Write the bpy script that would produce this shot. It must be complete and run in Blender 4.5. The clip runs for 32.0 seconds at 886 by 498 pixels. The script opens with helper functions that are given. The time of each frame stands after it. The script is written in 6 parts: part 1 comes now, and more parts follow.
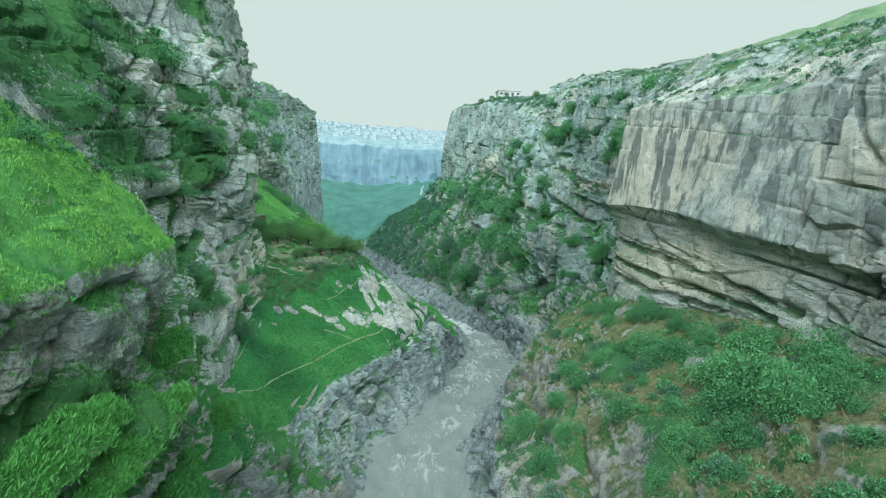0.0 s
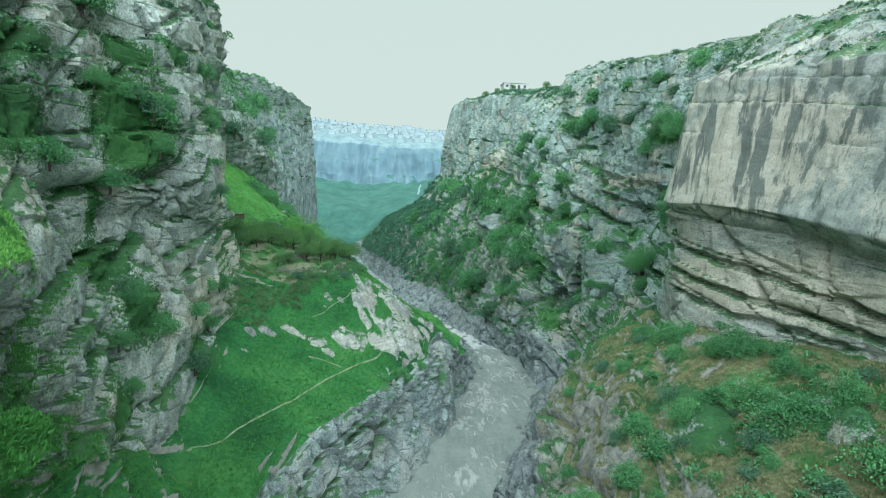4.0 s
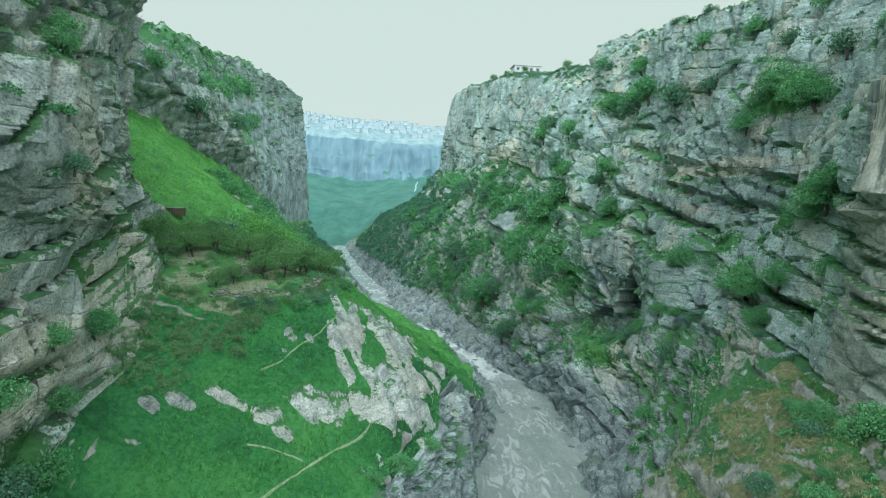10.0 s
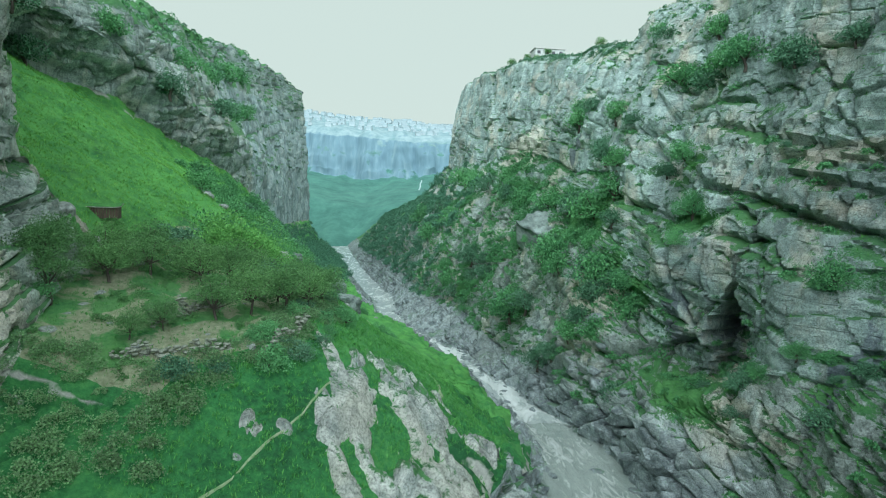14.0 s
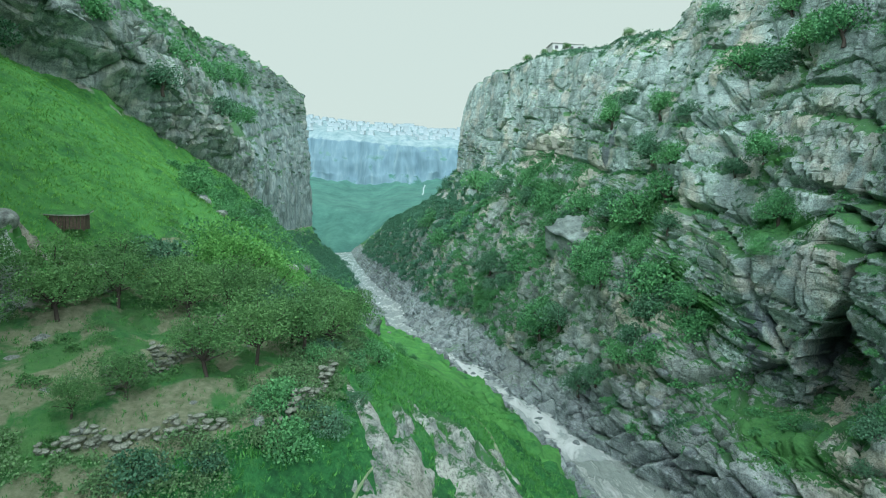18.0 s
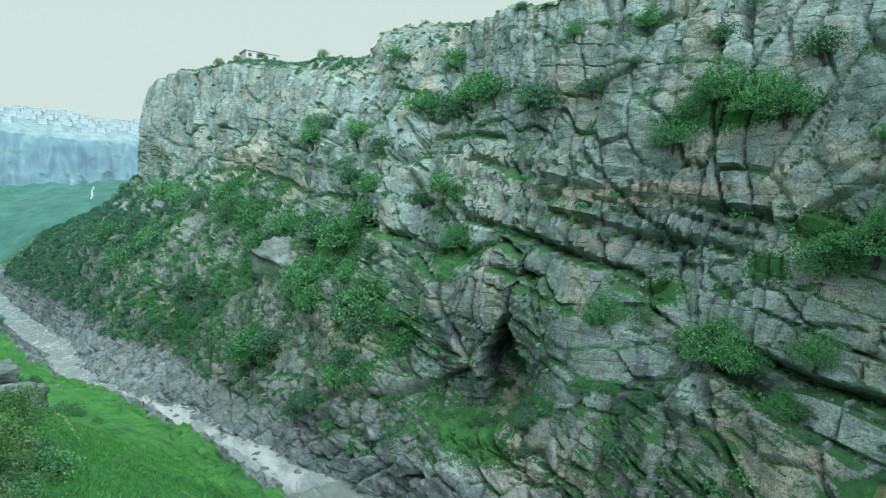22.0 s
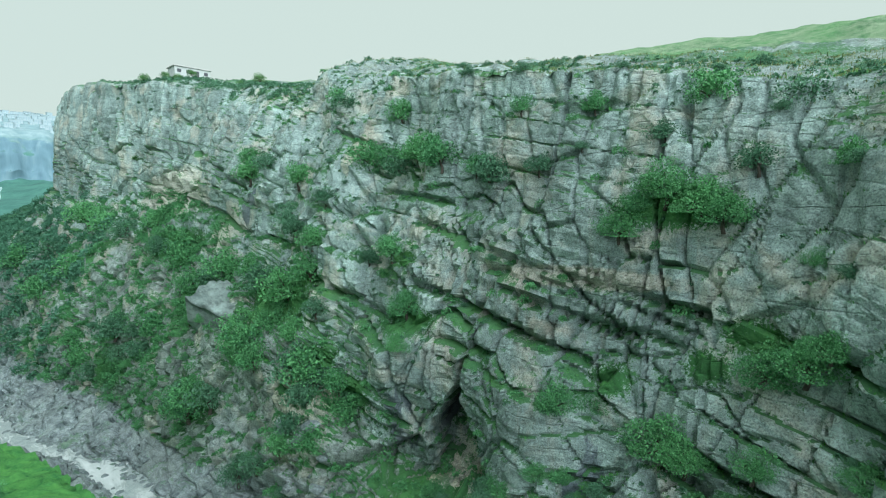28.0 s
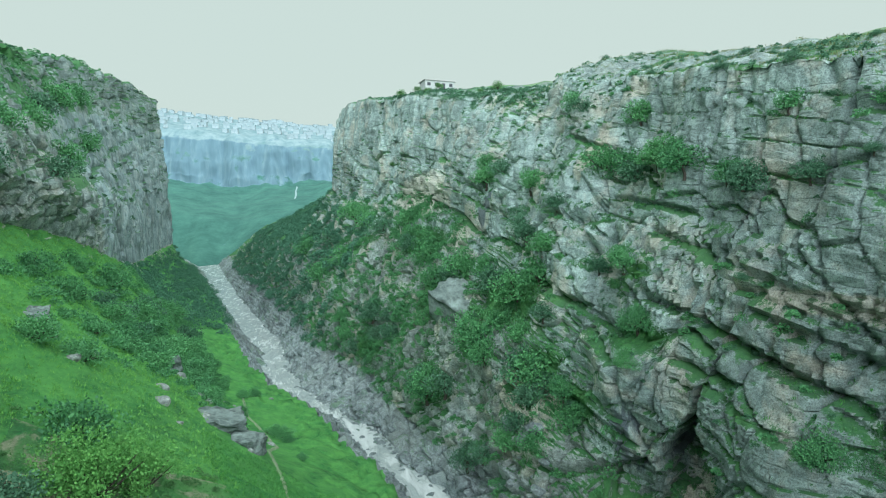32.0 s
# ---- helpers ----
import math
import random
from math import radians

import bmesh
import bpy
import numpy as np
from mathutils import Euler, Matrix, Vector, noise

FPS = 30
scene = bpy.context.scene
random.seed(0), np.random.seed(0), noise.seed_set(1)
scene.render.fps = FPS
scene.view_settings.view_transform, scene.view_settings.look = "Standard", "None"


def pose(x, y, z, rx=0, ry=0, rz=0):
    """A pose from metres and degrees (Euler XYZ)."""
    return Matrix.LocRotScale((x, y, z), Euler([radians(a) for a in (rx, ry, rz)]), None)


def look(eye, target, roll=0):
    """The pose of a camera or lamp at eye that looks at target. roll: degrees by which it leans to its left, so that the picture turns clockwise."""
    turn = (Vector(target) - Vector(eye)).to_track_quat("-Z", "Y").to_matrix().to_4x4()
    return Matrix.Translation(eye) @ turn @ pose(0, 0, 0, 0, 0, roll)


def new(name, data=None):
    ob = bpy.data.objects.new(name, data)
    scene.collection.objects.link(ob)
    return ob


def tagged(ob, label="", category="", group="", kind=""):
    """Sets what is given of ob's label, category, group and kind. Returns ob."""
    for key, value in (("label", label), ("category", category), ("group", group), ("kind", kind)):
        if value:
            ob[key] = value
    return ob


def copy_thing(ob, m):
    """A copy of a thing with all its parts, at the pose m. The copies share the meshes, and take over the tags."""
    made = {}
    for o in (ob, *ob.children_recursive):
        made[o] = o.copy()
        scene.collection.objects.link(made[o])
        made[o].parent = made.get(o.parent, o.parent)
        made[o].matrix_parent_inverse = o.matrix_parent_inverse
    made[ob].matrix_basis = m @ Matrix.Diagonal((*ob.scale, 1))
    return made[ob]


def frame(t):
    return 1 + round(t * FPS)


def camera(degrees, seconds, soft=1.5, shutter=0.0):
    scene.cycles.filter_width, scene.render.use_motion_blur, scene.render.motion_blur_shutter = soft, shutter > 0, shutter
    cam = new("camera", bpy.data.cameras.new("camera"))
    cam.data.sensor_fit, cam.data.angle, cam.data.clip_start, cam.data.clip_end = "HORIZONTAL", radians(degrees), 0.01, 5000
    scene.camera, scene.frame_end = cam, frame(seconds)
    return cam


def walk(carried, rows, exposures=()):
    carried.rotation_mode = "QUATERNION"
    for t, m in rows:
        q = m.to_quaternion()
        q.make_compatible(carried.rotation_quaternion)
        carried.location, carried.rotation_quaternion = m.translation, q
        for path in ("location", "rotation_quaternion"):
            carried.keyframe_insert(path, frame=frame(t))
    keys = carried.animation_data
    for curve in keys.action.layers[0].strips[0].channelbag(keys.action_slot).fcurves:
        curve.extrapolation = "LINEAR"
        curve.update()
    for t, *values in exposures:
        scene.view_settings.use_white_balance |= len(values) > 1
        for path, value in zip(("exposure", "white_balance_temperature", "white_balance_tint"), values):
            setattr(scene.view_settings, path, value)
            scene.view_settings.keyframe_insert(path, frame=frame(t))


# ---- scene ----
cam = camera(79.36, 32.0, soft=1.1)
PATH = [
    (0, 0.00, 0.00, 18.00, 86.01, 0.36, 0.01),
    (0.5, -0.36, 1.99, 18.02, 85.99, 0.39, -0.04),
    (1, -0.74, 4.10, 17.98, 86.01, 0.49, -0.06),
    (1.5, -1.12, 6.13, 17.96, 86.01, 0.56, -0.14),
    (2, -1.40, 8.17, 17.93, 86.00, 0.64, -0.18),
    (2.5, -1.64, 10.28, 17.89, 86.01, 0.69, -0.21),
    (3, -1.92, 12.46, 17.84, 86.02, 0.74, -0.29),
    (3.5, -2.16, 14.60, 17.79, 86.03, 0.75, -0.38),
    (5.5, -2.63, 23.51, 17.75, 86.05, 0.89, -0.57),
    (6, -2.72, 25.61, 17.76, 86.04, 0.96, -0.64),
    (6.5, -2.81, 27.70, 17.77, 86.00, 0.95, -0.70),
    (7, -2.99, 29.97, 17.75, 85.95, 1.00, -0.76),
    (7.5, -3.20, 32.07, 17.79, 85.86, 1.02, -0.81),
    (8, -3.40, 34.40, 17.78, 85.84, 1.08, -0.84),
    (8.5, -3.65, 36.68, 17.73, 85.83, 1.08, -0.87),
    (9, -4.02, 39.21, 17.62, 85.83, 1.10, -0.94),
    (9.5, -4.35, 41.57, 17.57, 85.82, 1.15, -0.92),
    (10, -4.74, 44.10, 17.47, 85.84, 1.24, -0.91),
    (10.5, -5.15, 46.65, 17.44, 85.83, 1.31, -0.86),
    (11, -5.65, 49.55, 17.35, 85.83, 1.37, -0.83),
    (11.5, -6.19, 52.25, 17.24, 85.86, 1.41, -0.80),
    (12, -6.73, 55.22, 17.25, 85.85, 1.48, -0.76),
    (12.5, -7.06, 57.90, 17.44, 85.79, 1.31, -0.67),
    (13, -7.47, 60.82, 17.54, 85.75, 1.28, -0.61),
    (13.5, -7.88, 63.65, 17.50, 85.75, 1.14, -0.62),
    (14, -8.26, 66.51, 17.46, 85.75, 1.15, -0.62),
    (14.5, -8.65, 69.34, 17.42, 85.80, 1.11, -0.60),
    (16.5, -11.00, 77.70, 17.89, 86.11, 0.94, -0.69),
    (17, -11.63, 78.12, 17.74, 86.14, 0.89, -0.63),
    (17.5, -12.11, 78.27, 17.61, 86.18, 0.80, -0.59),
    (18, -12.53, 78.23, 17.44, 86.26, 0.71, -0.48),
    (18.5, -12.93, 78.07, 17.32, 86.29, 0.71, -0.39),
    (19, -13.31, 77.66, 17.21, 86.38, 0.60, -0.34),
    (19.5, -13.56, 77.14, 17.24, 86.29, 0.60, -0.55),
    (20, -13.69, 77.02, 17.79, 86.39, 0.40, -5.24),
    (20.5, -13.69, 77.24, 18.58, 86.50, 0.26, -12.37),
    (21, -13.63, 77.78, 19.65, 86.52, 0.07, -20.13),
    (21.5, -13.51, 78.11, 20.86, 86.40, -0.24, -26.24),
    (22, -13.35, 78.32, 21.79, 86.35, -0.48, -31.52),
    (22.5, -13.35, 78.54, 22.60, 86.33, -0.57, -35.16),
    (23, -13.39, 78.81, 23.55, 86.23, -0.65, -36.57),
    (23.5, -13.44, 79.10, 24.37, 86.14, -0.72, -37.16),
    (24, -13.46, 79.33, 25.19, 86.05, -0.73, -37.50),
    (24.5, -13.47, 79.51, 25.95, 86.00, -0.76, -37.64),
    (25, -13.48, 79.67, 26.73, 85.93, -0.73, -37.72),
    (25.5, -13.52, 79.79, 27.44, 85.88, -0.74, -37.79),
    (27.5, -13.39, 80.06, 30.78, 85.68, -0.70, -37.87),
    (28, -13.32, 80.08, 31.71, 85.59, -0.74, -37.88),
    (28.5, -13.32, 80.16, 32.66, 85.50, -0.78, -37.99),
    (29, -13.40, 80.17, 33.53, 85.18, -1.09, -37.27),
    (29.5, -13.51, 80.09, 33.61, 85.30, -0.86, -30.71),
    (30, -13.52, 80.06, 33.49, 85.40, -0.69, -28.91),
    (30.5, -13.55, 80.02, 33.53, 85.38, -0.71, -27.76),
    (31, -13.59, 79.95, 33.91, 85.16, -1.14, -24.76),
    (31.5, -13.65, 79.88, 33.91, 85.18, -1.00, -17.38),
    (32, -13.66, 79.69, 33.70, 85.28, -0.68, -13.65),
]
walk(cam, [(t, pose(x, y, z, 0, 0, yaw) @ pose(0, 0, 0, rx, 0, 0) @ pose(0, 0, 0, 0, 0, roll)) for t, x, y, z, rx, roll, yaw in PATH], [(0, 0.0, 5950, 8), (30, 0.0, 5950, 8), (32, -0.06, 5950, 8)])

# ---- world, sun and exposure ----
world = bpy.data.worlds.new("overcast_sky")
scene.world = world
world.use_nodes = True
wn, wl = world.node_tree.nodes, world.node_tree.links
wn.clear()
sky = wn.new("ShaderNodeTexSky")
sky.sky_type = "NISHITA"
sky.sun_disc = False
sky.sun_elevation = radians(42)
sky.sun_rotation = radians(182)
sky.dust_density = 4.0
cloud = wn.new("ShaderNodeRGB")
cloud.outputs[0].default_value = (6.55, 7.35, 6.35, 1)
veil = wn.new("ShaderNodeMix")
veil.data_type = "RGBA"
veil.inputs[0].default_value = 0.93
wback = wn.new("ShaderNodeBackground")
wback.inputs["Strength"].default_value = 0.108
wout = wn.new("ShaderNodeOutputWorld")
wl.new(sky.outputs[0], veil.inputs[6])
wl.new(cloud.outputs[0], veil.inputs[7])
wl.new(veil.outputs[2], wback.inputs["Color"])
wl.new(wback.outputs[0], wout.inputs["Surface"])

sun_data = bpy.data.lights.new("sun", "SUN")
sun_data.energy = 4.7
sun_data.angle = radians(90)
sun_data.color = (0.95, 0.96, 0.97)
sun = new("sun", sun_data)
sun.matrix_world = look((-3, -92, 84), (0, 0, 0))

# ---- materials ----


def material(name, rough=0.9):
    m = bpy.data.materials.new(name)
    m.use_nodes = True
    nt = m.node_tree
    b = nt.nodes["Principled BSDF"]
    b.inputs["Roughness"].default_value = rough
    b.inputs["Specular IOR Level"].default_value = 0.25
    return m, nt, b


def mapped(nt, scale=(1, 1, 1), space="Object"):
    tc = nt.nodes.new("ShaderNodeTexCoord")
    mp = nt.nodes.new("ShaderNodeMapping")
    mp.inputs["Scale"].default_value = scale
    nt.links.new(tc.outputs[space], mp.inputs["Vector"])
    return mp.outputs["Vector"]


def noise_tex(nt, vec, scale, detail=5.0, rough=0.6, warp=0.0):
    n = nt.nodes.new("ShaderNodeTexNoise")
    n.inputs["Scale"].default_value = scale
    n.inputs["Detail"].default_value = detail
    n.inputs["Roughness"].default_value = rough
    n.inputs["Distortion"].default_value = warp
    if vec is not None:
        nt.links.new(vec, n.inputs["Vector"])
    return n.outputs["Fac"]


def ramp(nt, fac, stops):
    r = nt.nodes.new("ShaderNodeValToRGB")
    e = r.color_ramp.elements
    while len(e) < len(stops):
        e.new(0.5)
    for k, (p, c) in enumerate(stops):
        e[k].position = p
        e[k].color = (c, c, c, 1) if not isinstance(c, tuple) else (*c, 1)
    nt.links.new(fac, r.inputs[0])
    return r.outputs[0]


def mix(nt, fac, a, b, mode="MIX"):
    x = nt.nodes.new("ShaderNodeMix")
    x.data_type = "RGBA"
    x.blend_type = mode
    for sock, v in ((x.inputs[0], fac), (x.inputs[6], a), (x.inputs[7], b)):
        if isinstance(v, (int, float)):
            sock.default_value = v
        elif isinstance(v, tuple):
            sock.default_value = (*v, 1)
        else:
            nt.links.new(v, sock)
    return x.outputs[2]


def calc(nt, op, a, b=0.0, clamp=False):
    x = nt.nodes.new("ShaderNodeMath")
    x.operation = op
    x.use_clamp = clamp
    for sock, v in ((x.inputs[0], a), (x.inputs[1], b)):
        if isinstance(v, (int, float)):
            sock.default_value = v
        else:
            nt.links.new(v, sock)
    return x.outputs[0]


def bump(nt, bsdf, height, strength, distance):
    b = nt.nodes.new("ShaderNodeBump")
    b.inputs["Strength"].default_value = strength
    b.inputs["Distance"].default_value = distance
    nt.links.new(height, b.inputs["Height"])
    nt.links.new(b.outputs[0], bsdf.inputs["Normal"])


def upness(nt):
    g = nt.nodes.new("ShaderNodeNewGeometry")
    s = nt.nodes.new("ShaderNodeSeparateXYZ")
    nt.links.new(g.outputs["Normal"], s.inputs[0])
    return s.outputs["Z"]


GRASS = ((0.022, 0.11, 0.04), (0.042, 0.205, 0.06), (0.088, 0.295, 0.082))


def grass_colour(nt, vec):
    big = noise_tex(nt, vec, 0.11, 4, 0.6)
    small = noise_tex(nt, vec, 2.6, 6, 0.7)
    both = calc(nt, "ADD", calc(nt, "MULTIPLY", big, 0.6), calc(nt, "MULTIPLY", small, 0.45))
    return ramp(nt, both, ((0.42, GRASS[0]), (0.52, GRASS[1]), (0.63, GRASS[2])))


def cracks(nt, vec, scale, width):
    n = nt.nodes.new("ShaderNodeTexVoronoi")
    n.feature = "DISTANCE_TO_EDGE"
    n.inputs["Scale"].default_value = scale
    nt.links.new(vec, n.inputs["Vector"])
    return ramp(nt, n.outputs["Distance"], ((0.0, 1.0), (width, 0.0)))


def bent(nt, vec, scale, amount):
    """The same places, shifted about by noise."""
    n = nt.nodes.new("ShaderNodeTexNoise")
    n.inputs["Scale"].default_value = scale
    n.inputs["Detail"].default_value = 4
    nt.links.new(vec, n.inputs["Vector"])
    a = nt.nodes.new("ShaderNodeVectorMath")
    a.operation = "MULTIPLY_ADD"
    nt.links.new(n.outputs["Color"], a.inputs[0])
    a.inputs[1].default_value = (amount, amount, amount)
    nt.links.new(vec, a.inputs[2])
    return a.outputs[0]


def painted(nt, name):
    """How much of a named cover (turf, tan, stain) a place of the surface carries."""
    a = nt.nodes.new("ShaderNodeAttribute")
    a.attribute_name = name
    return a.outputs["Fac"]


def rock_material(name, light, dark, tan, green_from, green_amount, streak, cracked=0.8, bedded=0.4, grain=1.0, wet=0.0):
    """Bedded limestone with lichen and vertical water stains, cracks and pits darkened in its colour, and moss and
    grass where it lies flat enough.
    """
    m, nt, b = material(name, 0.92)
    v = mapped(nt)
    bed = mapped(nt, (0.26, 0.26, 1.7))
    bed.node.inputs["Rotation"].default_value = (-0.2, 0, 0)
    drips = mapped(nt, (0.5, 0.5, 0.03))
    # Darkest tone, painted in as the shade of cracks and deep pits
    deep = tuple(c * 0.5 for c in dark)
    n1 = noise_tex(nt, v, 0.13, 5, 0.62, 0.6)
    n2 = noise_tex(nt, v, 0.45, 10, 0.76, 0.4)
    n3 = noise_tex(nt, bed, 0.8, 8, 0.72, 0.7)
    n7 = noise_tex(nt, v, 3.2, 6, 0.75, 0.3)
    half = 0.5 - 0.5 * grain
    base = mix(nt, ramp(nt, n2, ((0.40, half), (0.58, 1.0 - half * 0.5))), dark, light)
    base = mix(nt, ramp(nt, n1, ((0.5, 0.0), (0.66, 0.8))), base, tan)
    tanned = calc(nt, "MULTIPLY", calc(nt, "ADD", painted(nt, "tan"), calc(nt, "MULTIPLY", calc(nt, "SUBTRACT", n2, 0.5), 1.6)), 1.0)
    base = mix(nt, ramp(nt, tanned, ((0.35, 0.0), (0.6, 0.75))), base, tuple(min(c * 1.04, 0.78) for c in tan))
    base = mix(nt, ramp(nt, n7, ((0.55, 0.0), (0.66, (0.2 + 0.5 * cracked) * grain))), base, tuple(min(c * 1.42, 0.78) for c in light))
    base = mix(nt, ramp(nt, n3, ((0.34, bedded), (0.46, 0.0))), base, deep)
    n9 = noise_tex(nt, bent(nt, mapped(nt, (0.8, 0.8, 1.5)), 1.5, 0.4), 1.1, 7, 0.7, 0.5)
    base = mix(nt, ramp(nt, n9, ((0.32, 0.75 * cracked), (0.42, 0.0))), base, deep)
    n4 = noise_tex(nt, drips, 1.0, 5, 0.62, 0.2)
    base = mix(nt, calc(nt, "MULTIPLY", ramp(nt, n4, ((0.54 - wet, 0.0), (0.59 - wet, 1.0))), streak), base, tuple(c * 0.8 for c in dark))
    base = mix(nt, calc(nt, "MULTIPLY", ramp(nt, n4, ((0.36, 0.9), (0.43, 0.0))), streak), base, tan)
    n8 = noise_tex(nt, mapped(nt, (1.5, 1.5, 0.06)), 1.0, 4, 0.6, 0.2)
    base = mix(nt, calc(nt, "MULTIPLY", ramp(nt, n8, ((0.58, 0.0), (0.66, 0.7))), streak * 0.8), base, tuple(c * 0.55 for c in dark))
    stained = calc(nt, "ADD", painted(nt, "stain"), calc(nt, "MULTIPLY", calc(nt, "SUBTRACT", n8, 0.5), 1.4))
    base = mix(nt, ramp(nt, stained, ((0.4, 0.0), (0.65, 0.85))), base, (0.13, 0.17, 0.20))
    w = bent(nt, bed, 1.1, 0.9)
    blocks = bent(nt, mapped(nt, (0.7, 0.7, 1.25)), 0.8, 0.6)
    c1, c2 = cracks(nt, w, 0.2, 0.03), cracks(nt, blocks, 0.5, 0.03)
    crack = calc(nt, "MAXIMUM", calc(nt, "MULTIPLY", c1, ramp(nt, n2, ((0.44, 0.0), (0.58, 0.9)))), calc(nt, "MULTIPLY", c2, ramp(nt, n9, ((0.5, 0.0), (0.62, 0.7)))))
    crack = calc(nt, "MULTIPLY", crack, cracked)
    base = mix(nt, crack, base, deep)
    n0 = noise_tex(nt, v, 0.045, 4, 0.6, 0.8)
    base = mix(nt, 1.0, base, ramp(nt, n0, ((0.36, 0.72), (0.5, 0.97), (0.66, 1.14))), "MULTIPLY")
    n5 = noise_tex(nt, v, 0.11, 8, 0.6)
    n6 = noise_tex(nt, v, 6.0, 4, 0.7)
    base = mix(nt, grain, base, ramp(nt, n6, ((0.36, 0.56), (0.5, 1.0), (0.66, 1.22))), "MULTIPLY")
    up = calc(nt, "ADD", upness(nt), calc(nt, "MULTIPLY", calc(nt, "SUBTRACT", n5, 0.5), 1.7))
    up = calc(nt, "ADD", up, calc(nt, "MULTIPLY", calc(nt, "SUBTRACT", n7, 0.5), 1.3))
    green = calc(nt, "MULTIPLY", ramp(nt, up, ((green_from, 0.0), (min(green_from + 0.16, 1), 1.0))), green_amount)
    lawn = grass_colour(nt, v)
    out = mix(nt, green, base, mix(nt, 0.5, lawn, (0.055, 0.115, 0.055)))
    soft = calc(nt, "ADD", painted(nt, "turf"), calc(nt, "MULTIPLY", calc(nt, "SUBTRACT", n7, 0.5), 3.2))
    out = mix(nt, ramp(nt, soft, ((0.40, 0.0), (0.56, 1.0))), out, mix(nt, 0.35, lawn, (0.07, 0.115, 0.05)))
    nt.links.new(out, b.inputs["Base Color"])
    h = calc(nt, "ADD", calc(nt, "MULTIPLY", n2, 1.1), calc(nt, "MULTIPLY", n3, bedded * 0.8))
    h = calc(nt, "ADD", h, calc(nt, "MULTIPLY", n7, 0.32 * grain))
    h = calc(nt, "SUBTRACT", h, calc(nt, "MULTIPLY", crack, 0.55))
    bump(nt, b, h, 1.0, 0.4)
    return m


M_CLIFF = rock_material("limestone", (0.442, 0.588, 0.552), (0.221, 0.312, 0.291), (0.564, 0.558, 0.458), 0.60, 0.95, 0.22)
M_BUTTRESS = rock_material("streaked_limestone", (0.442, 0.513, 0.468), (0.207, 0.256, 0.236), (0.564, 0.563, 0.468), 0.92, 0.8, 0.92, 0.12, 0.1, 0.5, 0.025)
M_BUTTRESS_FOOT = rock_material("slabby_limestone", (0.47, 0.533, 0.478), (0.235, 0.276, 0.246), (0.564, 0.558, 0.448), 0.75, 0.9, 0.12, 0.7, 0.35, 0.7)
M_BANK = rock_material("river_worn_rock", (0.375, 0.455, 0.455), (0.11, 0.145, 0.15), (0.36, 0.43, 0.41), 0.98, 0.5, 0.05, 0.45, 0.2)
M_GREENROCK = rock_material("overgrown_rock", (0.404, 0.492, 0.458), (0.164, 0.216, 0.197), (0.489, 0.492, 0.384), 0.5, 1.0, 0.1)
M_WESTCLIFF = rock_material("mossy_limestone", (0.57, 0.68, 0.63), (0.265, 0.345, 0.315), (0.60, 0.60, 0.49), 0.54, 0.95, 0.25)
# Limestone of the distant cliff, with bluish haze mixed into its tones
M_HAZECLIFF = rock_material("haze_tinted_limestone", (0.395, 0.513, 0.512), (0.235, 0.332, 0.335), (0.47, 0.553, 0.532), 0.46, 0.85, 0.8, 0.1, 0.1, 0.7)
M_FARTOP = rock_material("overgrown_far_rock", (0.376, 0.482, 0.463), (0.179, 0.251, 0.236), (0.414, 0.472, 0.424), 0.30, 0.95, 0.2, 0.5, 0.2)
M_WESTFAR = rock_material("streaked_far_limestone", (0.442, 0.543, 0.512), (0.188, 0.256, 0.241), (0.526, 0.563, 0.492), 0.5, 0.9, 0.7, 0.5, 0.3)
M_MOSSROCK = rock_material("moss_covered_rock", (0.442, 0.543, 0.502), (0.188, 0.251, 0.231), (0.47, 0.502, 0.414), 0.30, 0.95, 0.1)
M_PLATEAU = rock_material("karst_plateau", (0.357, 0.452, 0.424), (0.16, 0.221, 0.207), (0.338, 0.402, 0.345), 0.82, 0.9, 0.05)
M_RIM = rock_material("weathered_rim_rock", (0.404, 0.502, 0.463), (0.188, 0.251, 0.231), (0.414, 0.452, 0.384), 0.66, 0.95, 0.45)
M_EDGEROCK = rock_material("terrace_edge_rock", (0.47, 0.533, 0.463), (0.207, 0.251, 0.207), (0.489, 0.472, 0.345), 0.66, 0.95, 0.1)
M_SLABROCK = rock_material("slab_rock", (0.301, 0.387, 0.36), (0.132, 0.181, 0.167), (0.282, 0.342, 0.295), 1.2, 0.0, 0.2)
M_BANKROCK = rock_material("bedded_bank_rock", (0.442, 0.553, 0.542), (0.188, 0.256, 0.256), (0.451, 0.513, 0.463), 0.78, 0.9, 0.1, 0.9, 0.6)
M_SLABBANK = rock_material("tilted_bank_slabs", (0.50, 0.59, 0.585), (0.19, 0.24, 0.24), (0.47, 0.492, 0.424), 0.74, 0.95, 0.1, 0.6, 0.3)
M_KNOLL = rock_material("knoll_limestone", (0.55, 0.61, 0.56), (0.197, 0.251, 0.231), (0.489, 0.523, 0.443), 0.84, 1.0, 0.05, 0.5)


